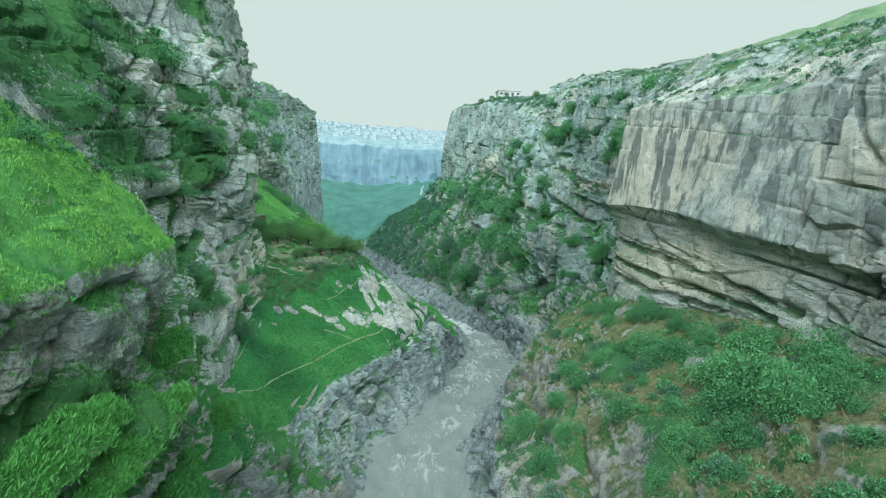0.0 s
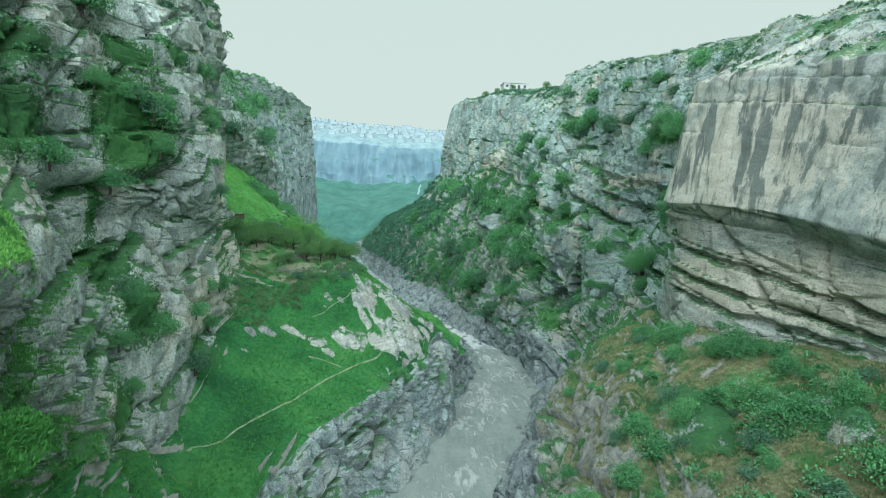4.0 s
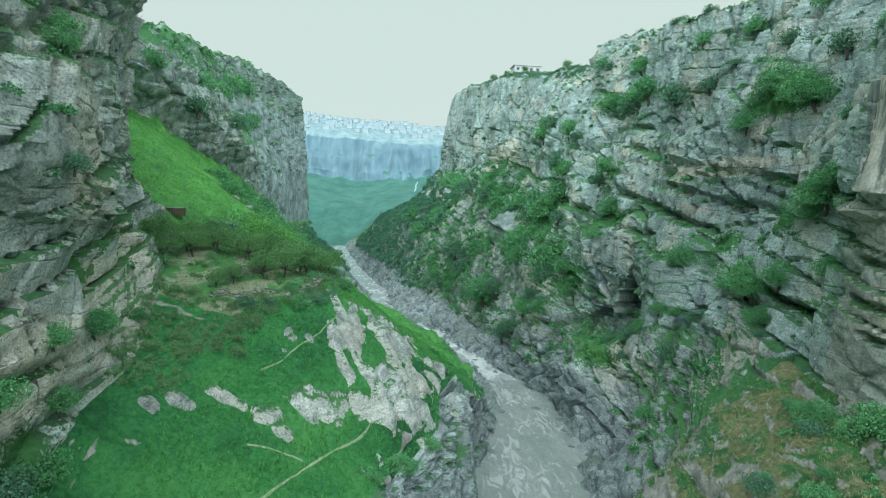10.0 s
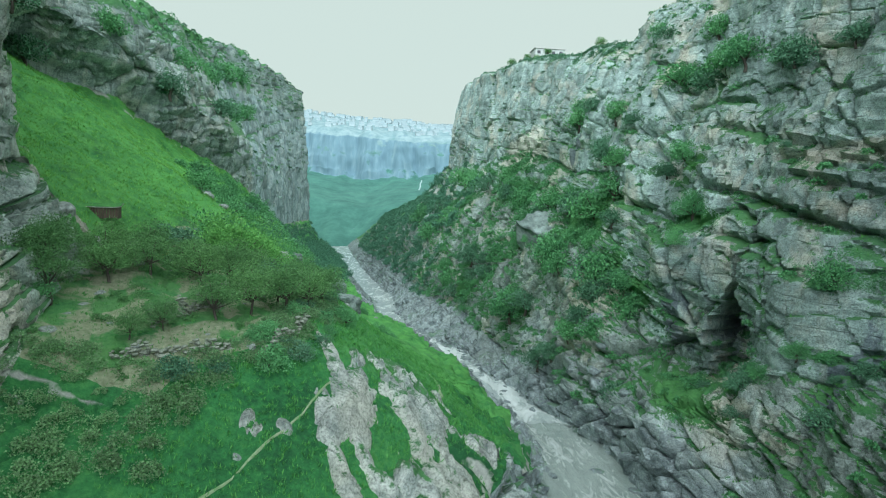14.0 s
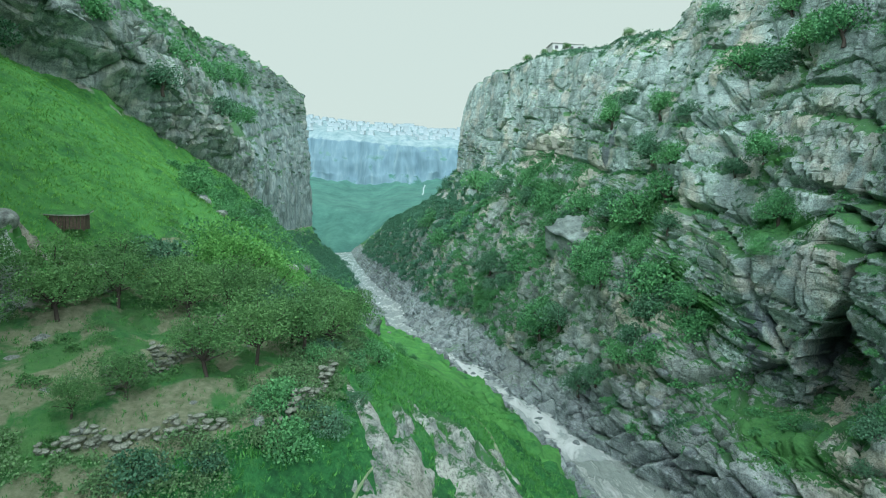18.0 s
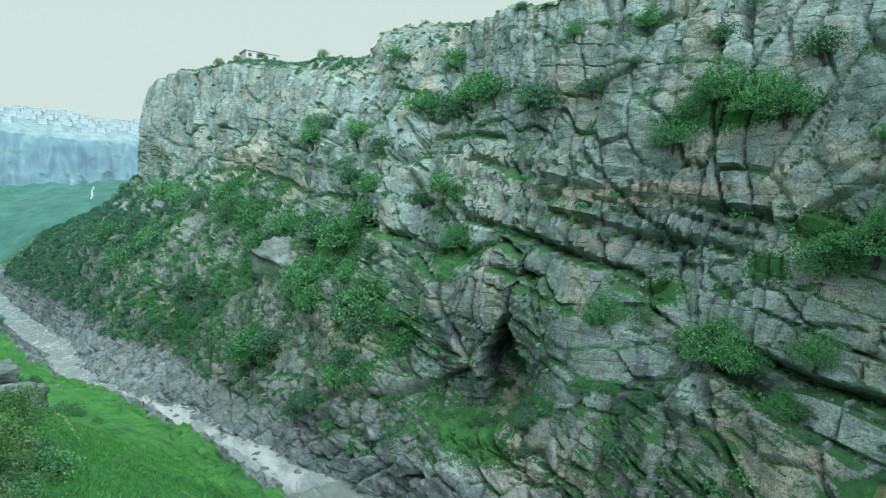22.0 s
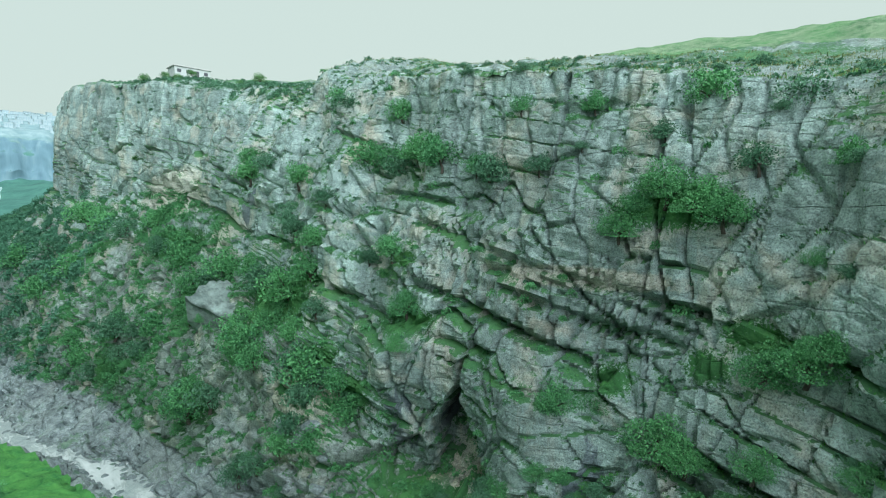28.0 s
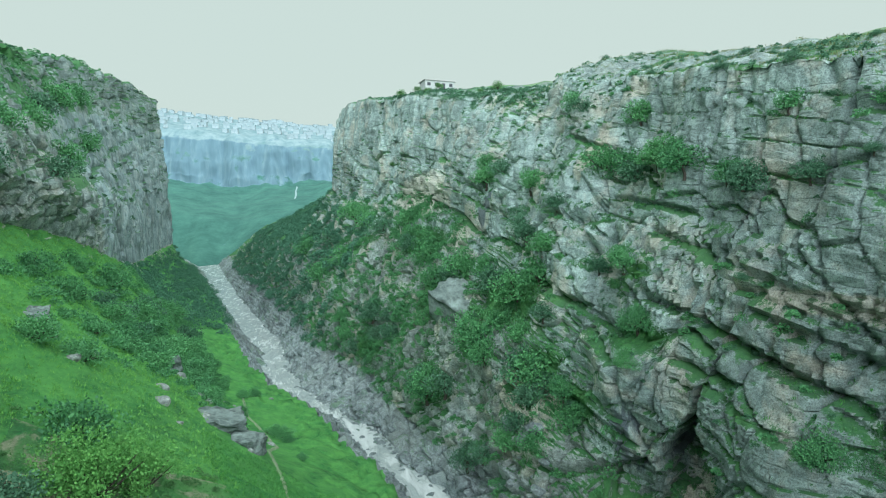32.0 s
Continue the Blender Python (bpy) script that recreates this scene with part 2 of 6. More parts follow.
def field_material(name, steep_at, bare, pale=0.0, tone=(0.30, 0.47, 0.24)):
    m, nt, b = material(name, 0.95)
    v = mapped(nt)
    g = mix(nt, ramp(nt, noise_tex(nt, v, 0.4, 7, 0.7, 0.4), ((0.34, pale * 0.15), (0.64, min(1.0, pale * 1.75)))), grass_colour(nt, v), tone)
    earth = ramp(nt, noise_tex(nt, v, 3.0, 6, 0.7), ((0.3, (0.18, 0.21, 0.12)), (0.7, (0.44, 0.45, 0.33))))
    rock = ramp(nt, noise_tex(nt, v, 2.0, 8, 0.7), ((0.3, (0.26, 0.29, 0.26)), (0.7, (0.6, 0.63, 0.58))))
    patch = noise_tex(nt, v, 0.32, 6, 0.6, 0.5)
    steep = ramp(nt, calc(nt, "ADD", upness(nt), calc(nt, "MULTIPLY", calc(nt, "SUBTRACT", patch, 0.5), 0.9)), ((steep_at, 1.0), (steep_at + 0.14, 0.0)))
    c = mix(nt, ramp(nt, patch, ((bare, 0.0), (bare + 0.08, 0.8))), g, earth)
    c = mix(nt, steep, c, rock)
    nt.links.new(c, b.inputs["Base Color"])
    bump(nt, b, noise_tex(nt, v, 5.0, 6, 0.75), 0.9, 0.3)
    return m


M_FIELD = field_material("meadow", 0.3, 0.7)
M_SLOPE = field_material("grass_slope", 0.2, 0.74, 0.45, (0.15, 0.43, 0.10))
M_ORCHARD = field_material("orchard_earth", 0.4, 0.46, 0.3, (0.16, 0.30, 0.11))
M_HILL = field_material("pale_hill_grass", 0.2, 0.8, 0.9, (0.27, 0.37, 0.23))


def dry_terrace_material():
    m, nt, b = material("dry_grass_terrace", 0.95)
    v = mapped(nt)
    g = mix(nt, 0.3, grass_colour(nt, v), (0.07, 0.12, 0.05))
    fine = noise_tex(nt, v, 2.2, 7, 0.75)
    dry = ramp(nt, fine, ((0.3, (0.09, 0.12, 0.055)), (0.52, (0.24, 0.255, 0.135)), (0.72, (0.42, 0.42, 0.28))))
    rock = ramp(nt, noise_tex(nt, v, 1.1, 9, 0.75), ((0.34, (0.17, 0.20, 0.18)), (0.5, (0.36, 0.39, 0.35)), (0.66, (0.56, 0.57, 0.51))))
    c = mix(nt, ramp(nt, noise_tex(nt, v, 0.3, 7, 0.65, 0.5), ((0.44, 0.0), (0.54, 0.95))), g, dry)
    steep = calc(nt, "ADD", upness(nt), calc(nt, "MULTIPLY", calc(nt, "SUBTRACT", noise_tex(nt, v, 0.6, 7, 0.7), 0.5), 1.1))
    c = mix(nt, ramp(nt, steep, ((0.60, 1.0), (0.74, 0.0))), c, rock)
    nt.links.new(c, b.inputs["Base Color"])
    bump(nt, b, calc(nt, "ADD", noise_tex(nt, v, 4.0, 6, 0.75), fine), 0.9, 0.35)
    return m


M_DRY = dry_terrace_material()


def water_material(name, foam_at, silt_a, silt_b, grain=0.75, chop=0.45):
    m, nt, b = material(name, 0.12)
    v = mapped(nt, (1.0, 0.3, 1.0))
    b.inputs["Specular IOR Level"].default_value = 0.5
    b.inputs["IOR"].default_value = 1.33
    foam_n = calc(nt, "ADD", noise_tex(nt, v, grain, 9, 0.68, 1.2), calc(nt, "MULTIPLY", painted(nt, "foam"), 0.13))
    foam = ramp(nt, foam_n, ((foam_at, 0.0), (foam_at + 0.24, 0.8)))
    silt = ramp(nt, noise_tex(nt, v, 0.35, 4, 0.6, 0.6), ((0.35, silt_a), (0.65, silt_b)))
    nt.links.new(mix(nt, foam, silt, (0.74, 0.80, 0.79)), b.inputs["Base Color"])
    nt.links.new(calc(nt, "ADD", calc(nt, "MULTIPLY", foam, 0.5), 0.2), b.inputs["Roughness"])
    bump(nt, b, calc(nt, "ADD", noise_tex(nt, v, 1.6, 7, 0.68, 1.0), foam_n), 0.9, chop)
    return m


M_WATER = water_material("silty_water", 0.6, (0.28, 0.35, 0.32), (0.37, 0.44, 0.41), 0.8)
M_RAPID = water_material("white_rapids", 0.53, (0.36, 0.43, 0.42), (0.46, 0.53, 0.51), 0.35, 0.2)


def leaf_material(name, a, c):
    m, nt, b = material(name, 0.6)
    g = nt.nodes.new("ShaderNodeNewGeometry")
    o = nt.nodes.new("ShaderNodeObjectInfo")
    f = calc(nt, "ADD", calc(nt, "MULTIPLY", g.outputs["Random Per Island"], 0.65), calc(nt, "MULTIPLY", o.outputs["Random"], 0.35))
    nt.links.new(ramp(nt, f, ((0.1, a), (0.9, c))), b.inputs["Base Color"])
    b.inputs["Subsurface Weight"].default_value = 0.0
    b.inputs["Transmission Weight"].default_value = 0.0
    return m


M_LEAF = leaf_material("fig_leaves", (0.05, 0.18, 0.078), (0.145, 0.40, 0.15))
M_LEAF_LIGHT = leaf_material("spring_leaves", (0.055, 0.16, 0.055), (0.15, 0.33, 0.11))
M_LEAF_GREY = leaf_material("grey_green_leaves", (0.04, 0.13, 0.07), (0.12, 0.27, 0.16))
M_BRAMBLE = leaf_material("bramble_leaves", (0.08, 0.15, 0.075), (0.17, 0.35, 0.14))
M_LEAF_YELLOW = leaf_material("yellow_green_leaves", (0.065, 0.24, 0.058), (0.17, 0.43, 0.105))
M_FLOWER = leaf_material("yellow_flowers", (0.20, 0.30, 0.06), (0.55, 0.55, 0.14))
M_BLADE = leaf_material("grass_blades", (0.035, 0.165, 0.038), (0.11, 0.36, 0.075))

M_SLOPEBLADE = leaf_material("slope_grass_blades", (0.10, 0.31, 0.06), (0.22, 0.52, 0.11))
M_DRYBLADE = leaf_material("dry_grass_blades", (0.09, 0.17, 0.05), (0.38, 0.37, 0.18))


def bark_material():
    m, nt, b = material("bark", 0.95)
    v = mapped(nt, (1, 1, 0.3))
    n = noise_tex(nt, v, 9.0, 6, 0.7)
    nt.links.new(ramp(nt, n, ((0.3, (0.03, 0.03, 0.025)), (0.7, (0.10, 0.09, 0.075)))), b.inputs["Base Color"])
    bump(nt, b, n, 0.8, 0.04)
    return m


M_BARK = bark_material()


def plain(name, lo, hi, scale=3.0, rough=0.9, relief=0.03):
    m, nt, b = material(name, rough)
    v = mapped(nt)
    n = noise_tex(nt, v, scale, 6, 0.65)
    nt.links.new(ramp(nt, n, ((0.3, lo), (0.7, hi))), b.inputs["Base Color"])
    bump(nt, b, n, 0.6, relief)
    return m


M_PATH = plain("trodden_earth", (0.13, 0.25, 0.10), (0.33, 0.39, 0.27), 1.6)
M_STONE = plain("field_stone", (0.10, 0.14, 0.09), (0.34, 0.37, 0.32), 4.0, 0.92, 0.08)
M_TANROCK = rock_material("tan_rock", (0.526, 0.563, 0.473), (0.263, 0.291, 0.246), (0.62, 0.583, 0.433), 0.8, 0.8, 0.1)
M_BOULDER = rock_material("boulder_rock", (0.508, 0.583, 0.532), (0.226, 0.271, 0.256), (0.526, 0.543, 0.463), 0.98, 0.6, 0.1)
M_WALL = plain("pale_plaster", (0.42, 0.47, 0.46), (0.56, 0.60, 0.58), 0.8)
M_ROOF = plain("flat_roof", (0.42, 0.43, 0.42), (0.55, 0.55, 0.53), 0.8)
M_GLASS = plain("dark_window", (0.05, 0.06, 0.07), (0.09, 0.10, 0.11), 0.5, 0.2)
# Town walls, roofs and panes: haze is put into these base colours
M_HAZEWALL = plain("haze_tinted_plaster", (0.34, 0.44, 0.46), (0.44, 0.53, 0.55), 0.05)
M_HAZEROOF = plain("haze_tinted_flat_roof", (0.33, 0.44, 0.47), (0.42, 0.52, 0.54), 0.05)
M_HAZEPANE = plain("haze_tinted_window", (0.28, 0.38, 0.42), (0.34, 0.44, 0.48), 0.05)
M_RUST = plain("rusty_sheet", (0.07, 0.05, 0.04), (0.16, 0.11, 0.08), 4.0)
# Foam of the far waterfall, its white dulled by haze in the colour
M_HAZEFOAM = plain("haze_tinted_foam", (0.24, 0.38, 0.38), (0.42, 0.54, 0.54), 0.4)
# Leaves of the far slopes: bluer, with distance haze in their colour
M_LEAF_HAZE = leaf_material("haze_tinted_leaves", (0.05, 0.155, 0.10), (0.10, 0.255, 0.155))
M_PLANK = plain("weathered_planks", (0.06, 0.05, 0.04), (0.15, 0.12, 0.09), 5.0)

# ---- noise ----
PERM = np.random.RandomState(7).permutation(512)
PERM = np.concatenate([PERM, PERM, PERM])
GRADS = np.random.RandomState(9).normal(size=(512, 3))
GRADS /= np.linalg.norm(GRADS, axis=1)[:, None]


def perlin(p):
    """Gradient noise, about -0.7 to 0.7, at an array of places."""
    i = np.floor(p).astype(int)
    f = p - i
    i &= 511
    u = f * f * f * (f * (f * 6 - 15) + 10)
    out = 0.0
    for dx in (0, 1):
        for dy in (0, 1):
            for dz in (0, 1):
                h = PERM[(PERM[(PERM[(i[..., 0] + dx) & 511] + i[..., 1] + dy) & 511] + i[..., 2] + dz) & 511]
                g = (GRADS[h] * (f - (dx, dy, dz))).sum(-1)
                w = (u[..., 0] if dx else 1 - u[..., 0]) * (u[..., 1] if dy else 1 - u[..., 1]) * (u[..., 2] if dz else 1 - u[..., 2])
                out = out + w * g
    return out


def fbm(p, octaves=4, gain=0.5):
    out, a = 0.0, 1.0
    for _ in range(octaves):
        out = out + a * perlin(p)
        p, a = p * 2.03 + 17.1, a * gain
    return out


def hashed(a, b, c=0):
    """A steady random number from 0 to 1 for each pair of whole numbers."""
    return PERM[(PERM[(PERM[a & 511] + b) & 511] + c) & 511] / 511.0


def smooth01(x, a, b):
    t = np.clip((x - a) / (b - a), 0, 1)
    return t * t * (3 - 2 * t)


def river_z(y):
    return -11.0 - 0.042 * np.clip(y, -100, 420)


# ---- the lie of the land: lines along the gorge, as (y, x, z) ----
def line(rows, ys, blur=2.0):
    a = np.array(rows, float)
    fine = np.arange(ys.min() - 10, ys.max() + 10, 0.5)
    k = np.exp(-0.5 * (np.arange(-12, 13) * 0.5 / blur) ** 2)
    k /= k.sum()
    out = []
    for c in (1, 2):
        v = np.interp(fine, a[:, 0], a[:, c])
        v = np.convolve(np.pad(v, 12, mode="edge"), k, "valid")
        out.append(np.interp(ys, fine, v))
    return out


def river(rows):
    return [(y, x, river_z(y) - 0.6) for y, x in rows]


EAST_EDGE = river([(-100, 4), (58, 3), (69, 2.5), (86, 8), (100, 11.5), (113, 15.5), (124, 16), (133, 16.5), (140, 17.2), (152, 14.2), (160, 10.5), (172, 7.2), (183, 2.6), (195, 0.6), (205, -2.0), (219, -8.6), (242, -18), (272, -24.3), (317, -29), (411, -51), (610, -97), (760, -128)])
EAST_BANK = [(-100, 10, -6), (50, 6, -8), (63, 6.5, -9.5), (84, 10.5, -8.7), (100, 17, -11), (113, 22, -12), (127, 20, -8), (144, 17, -12), (152, 14, -12.5), (166, 13, -11), (185, 8, -15), (227, 1, -14), (280, -16, -15), (330, -23, -15), (388, -37, -14), (610, -85, -20), (760, -115, -20)]
EAST_TERRACE = [(-100, 18, 4), (30, 17, 1), (63, 15.5, 0), (88, 19, 0), (99, 24.5, 0.7), (112, 25.5, -2), (131, 22.5, -5.2), (142, 20.5, -6), (152, 17.5, -2), (161, 16.8, 5.4), (170, 15.5, 9), (182, 15, 12.5), (200, 12, 7), (245, 4, 6), (300, -12, 7), (388, -27, 9), (610, -60, 10), (760, -70, 10)]
EAST_FOOT = [(-100, 38, 8), (30, 36, 6), (40, 34.6, 6.3), (48, 33.5, 6.6), (58, 32, 6.8), (70, 27.6, 5.9), (79, 25.2, 4.6), (88, 27, 4), (97, 28, 6), (108, 28, 3), (117, 28, 1), (123, 29.5, -1), (131, 29.8, -4.8), (140, 27.5, -4), (147, 24, 1), (155, 21.5, 7), (161, 20.5, 9), (172, 22, 15), (186, 23, 17), (200, 18, 15), (245, 14, 26), (300, 2, 26), (388, -7, 31), (610, -2, 38), (760, 20, 40)]
EAST_UNDER = [(-100, 42, 10), (30, 39, 9.5), (40, 38, 10.5), (48, 35.8, 12.6), (57, 32.6, 14.2), (65, 31.2, 16), (74, 28.2, 17), (82, 26.1, 17.6), (88, 30, 16.5), (92, 31.5, 17.5), (100, 34, 18), (106, 35, 18.4), (112, 33, 17), (117, 30.8, 16.5), (130, 28.6, 16), (134.5, 29.3, 18.6), (140, 25, 14.5), (153, 24.1, 16.8), (172, 24.5, 21), (186, 25, 24), (200, 24, 26), (245, 22.4, 37), (300, 9, 38), (388, 0, 40), (610, 8, 46), (760, 40, 50)]
EAST_BROW = [(-100, 41, 12), (30, 38, 11.5), (40, 36.2, 12.3), (48, 33.4, 14.4), (57, 29.9, 16.4), (65, 28.6, 18), (74, 25.9, 19), (82, 23.5, 19.2), (87, 28, 20.5), (92, 31.5, 22), (100, 36.5, 28), (108, 37, 30), (112, 35.6, 29.5), (117, 34, 27), (124, 32.8, 31), (130, 32.2, 33), (140, 31, 31), (153, 29, 29), (161, 29.5, 40), (172, 27, 34), (186, 27.5, 36), (200, 26, 36), (245, 21.0, 42), (300, 10.5, 46), (388, 2, 50), (610, 10, 58), (760, 44, 60)]
EAST_RIM = [(-100, 50, 38), (30, 50, 38), (50, 50, 39), (66, 47, 39.4), (76, 43, 40), (82, 40.5, 40.3), (90, 41, 41), (98, 41.5, 42.5), (108, 41, 44.4), (116, 39.8, 47.2), (126, 37, 48.4), (131, 34.5, 49.8), (144, 36.5, 51.5), (156, 38, 54), (170, 37.6, 56.6), (186, 37.5, 59.2), (189.5, 40, 57), (200, 41, 57.6), (226, 36, 62.6), (255, 26, 69), (282, 15.3, 74), (330, 11, 81), (400, 5, 90), (500, 8, 98), (610, 16, 100), (760, 52, 104)]
EAST_SHOULDER = [(-100, 44, 30), (40, 40, 30), (56, 35.5, 31), (66, 32, 32), (76, 28, 33), (82, 27.2, 33), (87, 33, 34), (92, 37, 35), (98, 39.6, 37.5), (108, 40, 41), (116, 38.4, 44), (126, 36, 45), (131, 33.6, 47), (144, 35, 47), (156, 36.2, 49), (170, 34, 51), (184, 35.6, 56), (200, 37, 53), (226, 33, 58), (255, 24.5, 60), (282, 13.6, 60), (330, 9, 62), (400, 3, 70), (500, 5, 80), (610, 13, 88), (760, 48, 94)]
EAST_FLAT = [(-100, 62, 41), (60, 60, 42.6), (90, 58, 44.6), (116, 56, 49.8), (131, 54, 53), (156, 56, 58), (184, 56, 65), (200, 58, 66), (226, 54, 67), (277, 36, 77), (330, 34, 84), (400, 30, 93), (500, 30, 101), (760, 80, 108)]
EAST_HILL = [(-100, 92, 50), (60, 90, 54), (90, 88, 56.5), (116, 86, 60.6), (156, 86, 63), (200, 84, 68), (277, 66, 79), (400, 66, 90), (760, 120, 112)]
EAST_FAR = [(-100, 190, 58), (60, 190, 63), (116, 180, 70), (200, 170, 72), (400, 170, 94), (760, 160, 116)]

WEST_EDGE = river([(-100, -7), (40, -7), (60, -8), (71, -10), (80, -5), (94, -1), (109, 1), (125, 5.5), (142, 7.4), (155, 5.2), (170, 2.3), (182, -2.3), (194, -3.8), (204, -5.4), (220, -13.8), (240, -24.2), (252, -28.2), (284, -31.5), (327, -43), (438, -70), (610, -112), (760, -148)])
WEST_BANK = [(-100, -14, -8), (50, -16, -9), (64, -17.5, -7.5), (72, -15.5, -6.6), (84, -8, -5.6), (96, -2.8, -5.2), (108, -1.5, -5.5), (118, 1, -8.5), (125.5, 4.2, -11.8), (145, 3, -13.5), (172, -3.4, -14), (190, -9.5, -15), (205, -13, -15.5), (225, -23, -15.5), (252, -35, -15), (340, -56, -15), (400, -70, -14), (610, -124, -20), (760, -170, -20)]
WEST_FIELD = [(-100, -15.5, -2), (45, -19, -6), (60, -20.5, -6.6), (72, -17.6, -5.6), (88, -11, -3.4), (96, -6.5, -2.0), (101, -8.3, -0.5), (108, -8.4, 0.6), (118, -7.6, -1.2), (125, -8, -1.6), (132, -11.5, -1.6), (142, -15.5, -1.4), (150, -18, -1.4), (161, -20, -4), (182, -27, -8), (205, -33, -10), (252, -46, -10), (330, -68, -10), (400, -82, -11), (470, -96, -12), (539, -108, -14), (610, -140, -16), (760, -190, -16)]
WEST_TERRACE = [(-100, -15.6, 6.6), (27, -15.4, 6.6), (35, -16.6, 5.4), (45, -22, 1), (60, -23.5, -5.6), (68, -24.5, -5.4), (78, -25.5, -1.2), (88, -24.5, 2.6), (93, -24, 4.6), (97, -24.5, 7.8), (103, -19, 8.4), (108, -18.4, 8.6), (118, -19.2, 8.4), (126, -20.5, 7.8), (134, -23, 7.2), (142, -26, 6.2), (150, -27, 5.5), (161, -29, 4.6), (182, -36, 2), (205, -44, 0), (252, -54, -4), (330, -76, -6), (400, -90, -8), (470, -102, -10), (539, -112, -12), (610, -150, -12), (760, -200, -12)]
WEST_FOOT = [(-100, -18.6, 8.2), (27, -18.7, 8.2), (35, -19.8, 7.2), (45, -24, 3), (60, -26.8, -3), (68, -27.5, -3.6), (78, -29.2, 2.2), (88, -28.6, 5), (97, -32, 9), (101, -35, 9.9), (108, -36.4, 11.4), (113, -37.5, 12.8), (120, -40, 14.4), (130, -38.5, 14.4), (143, -44.7, 21.5), (161, -50, 20), (182, -56, 20), (205, -60, 20), (252, -66, 14), (330, -86, 4), (400, -100, 0), (470, -110, -2), (539, -117, -4), (552, -140, -4), (610, -156, -4), (760, -204, -4)]
WEST_LIP = [(-100, -17.5, 13.4), (20, -17.0, 14.2), (29, -17.4, 14.5), (40.7, -20.6, 15.4), (46, -25, 15.6), (52, -29, 15.6), (58, -31, 16), (66, -31.6, 17.2), (73, -29.8, 17.4), (80, -30.5, 16.6), (88, -32.2, 15.4), (97, -36, 16.5), (105, -38.8, 17.6), (111, -42.5, 18.6), (120, -61, 33.5), (132, -70, 38), (143, -73, 40), (161, -74, 39), (172, -72, 37.6), (190, -69.5, 31.6), (214, -69.5, 28.4), (252, -72, 20), (330, -90, 10), (400, -104, 6), (470, -114, 6), (539, -121, 6), (552, -150, 6), (610, -170, 6), (760, -214, 6)]
WEST_BROW = [(-100, -30, 25), (20, -30, 25.6), (29, -29.5, 25), (36, -30, 25.2), (42, -31, 24), (48, -32, 21), (56, -31, 19.4), (66, -29.8, 20), (73, -27.6, 20.0), (80, -29.2, 21), (88, -31, 22), (97, -35.5, 23), (105, -38.2, 25), (111, -43, 26), (120, -61, 41), (132, -65, 45), (143, -67, 47), (172, -66, 45.5), (190, -65, 40), (214, -65, 37.5), (252, -74, 36), (330, -91, 36), (400, -105, 40), (470, -115, 44), (539, -122.5, 48), (552, -155, 48), (610, -185, 48), (760, -226, 48)]
WEST_HIGH = [(-100, -36, 36), (20, -36, 36), (40.7, -36, 36), (56, -34.5, 34), (66, -33.2, 34), (78, -30.8, 35), (90, -31.4, 36), (98, -35.8, 42), (106, -38.4, 43), (112, -45, 40), (120, -64, 48), (132, -68, 52), (143, -70, 53.5), (172, -70, 52.5), (214, -75, 55), (252, -90, 64), (290, -100, 71), (390, -117, 84), (470, -122.5, 90), (539, -125, 94), (552, -162, 94), (610, -240, 94), (760, -300, 94)]
WEST_RIM = [(-100, -46, 50), (20, -46, 50), (56, -43, 53), (78, -37, 56), (90, -36, 57), (98, -39, 57), (106, -41, 58), (112, -50, 58), (120, -71, 58), (132, -74, 59), (160, -76, 60), (185, -82.6, 62), (230, -96, 75), (290, -109, 87.5), (390, -123, 106.5), (470, -126, 114), (539, -126.4, 116), (552, -170, 113), (610, -250, 114), (760, -310, 114)]
WEST_FAR = [(-100, -130, 60), (56, -130, 66), (112, -140, 72), (180, -150, 78), (300, -190, 100), (441, -240, 118), (610, -330, 128), (760, -390, 128)]


def stations(spans):
    out = []
    for a, b, step in spans:
        out.append(np.arange(a, b, step))
    return np.concatenate(out)


YS = stations(((-100, 0, 4.0), (0, 14, 1.4), (14, 58, 0.27), (58, 146, 0.25), (146, 200, 0.36), (200, 300, 0.7), (300, 440, 1.6), (440, 720, 4.0)))


def side(lines, counts, outward):
    """A grid of places from the water up to the plateau, with its outward normals, before relief."""
    cols = [line(r, YS) for r in lines]
    xs, zs, seg = [], [], []
    for k, n in enumerate(counts):
        t = np.arange(n) / n
        for s in t:
            xs.append(cols[k][0] * (1 - s) + cols[k + 1][0] * s)
            zs.append(cols[k][1] * (1 - s) + cols[k + 1][1] * s)
            seg.append(k + s)
    xs.append(cols[-1][0]), zs.append(cols[-1][1]), seg.append(len(counts))
    x, z = np.array(xs), np.array(zs)
    for _ in range(2):
        for v in (x, z):
            v[1:-1] = v[:-2] * 0.25 + v[1:-1] * 0.5 + v[2:] * 0.25
    p = np.stack([x, np.broadcast_to(YS, x.shape), z], -1)
    return p, np.array(seg)


def normals(p, sign):
    du, dv = np.gradient(p, axis=0), np.gradient(p, axis=1)
    n = np.cross(du, dv) * sign
    return n / np.maximum(np.linalg.norm(n, axis=-1, keepdims=True), 1e-9)


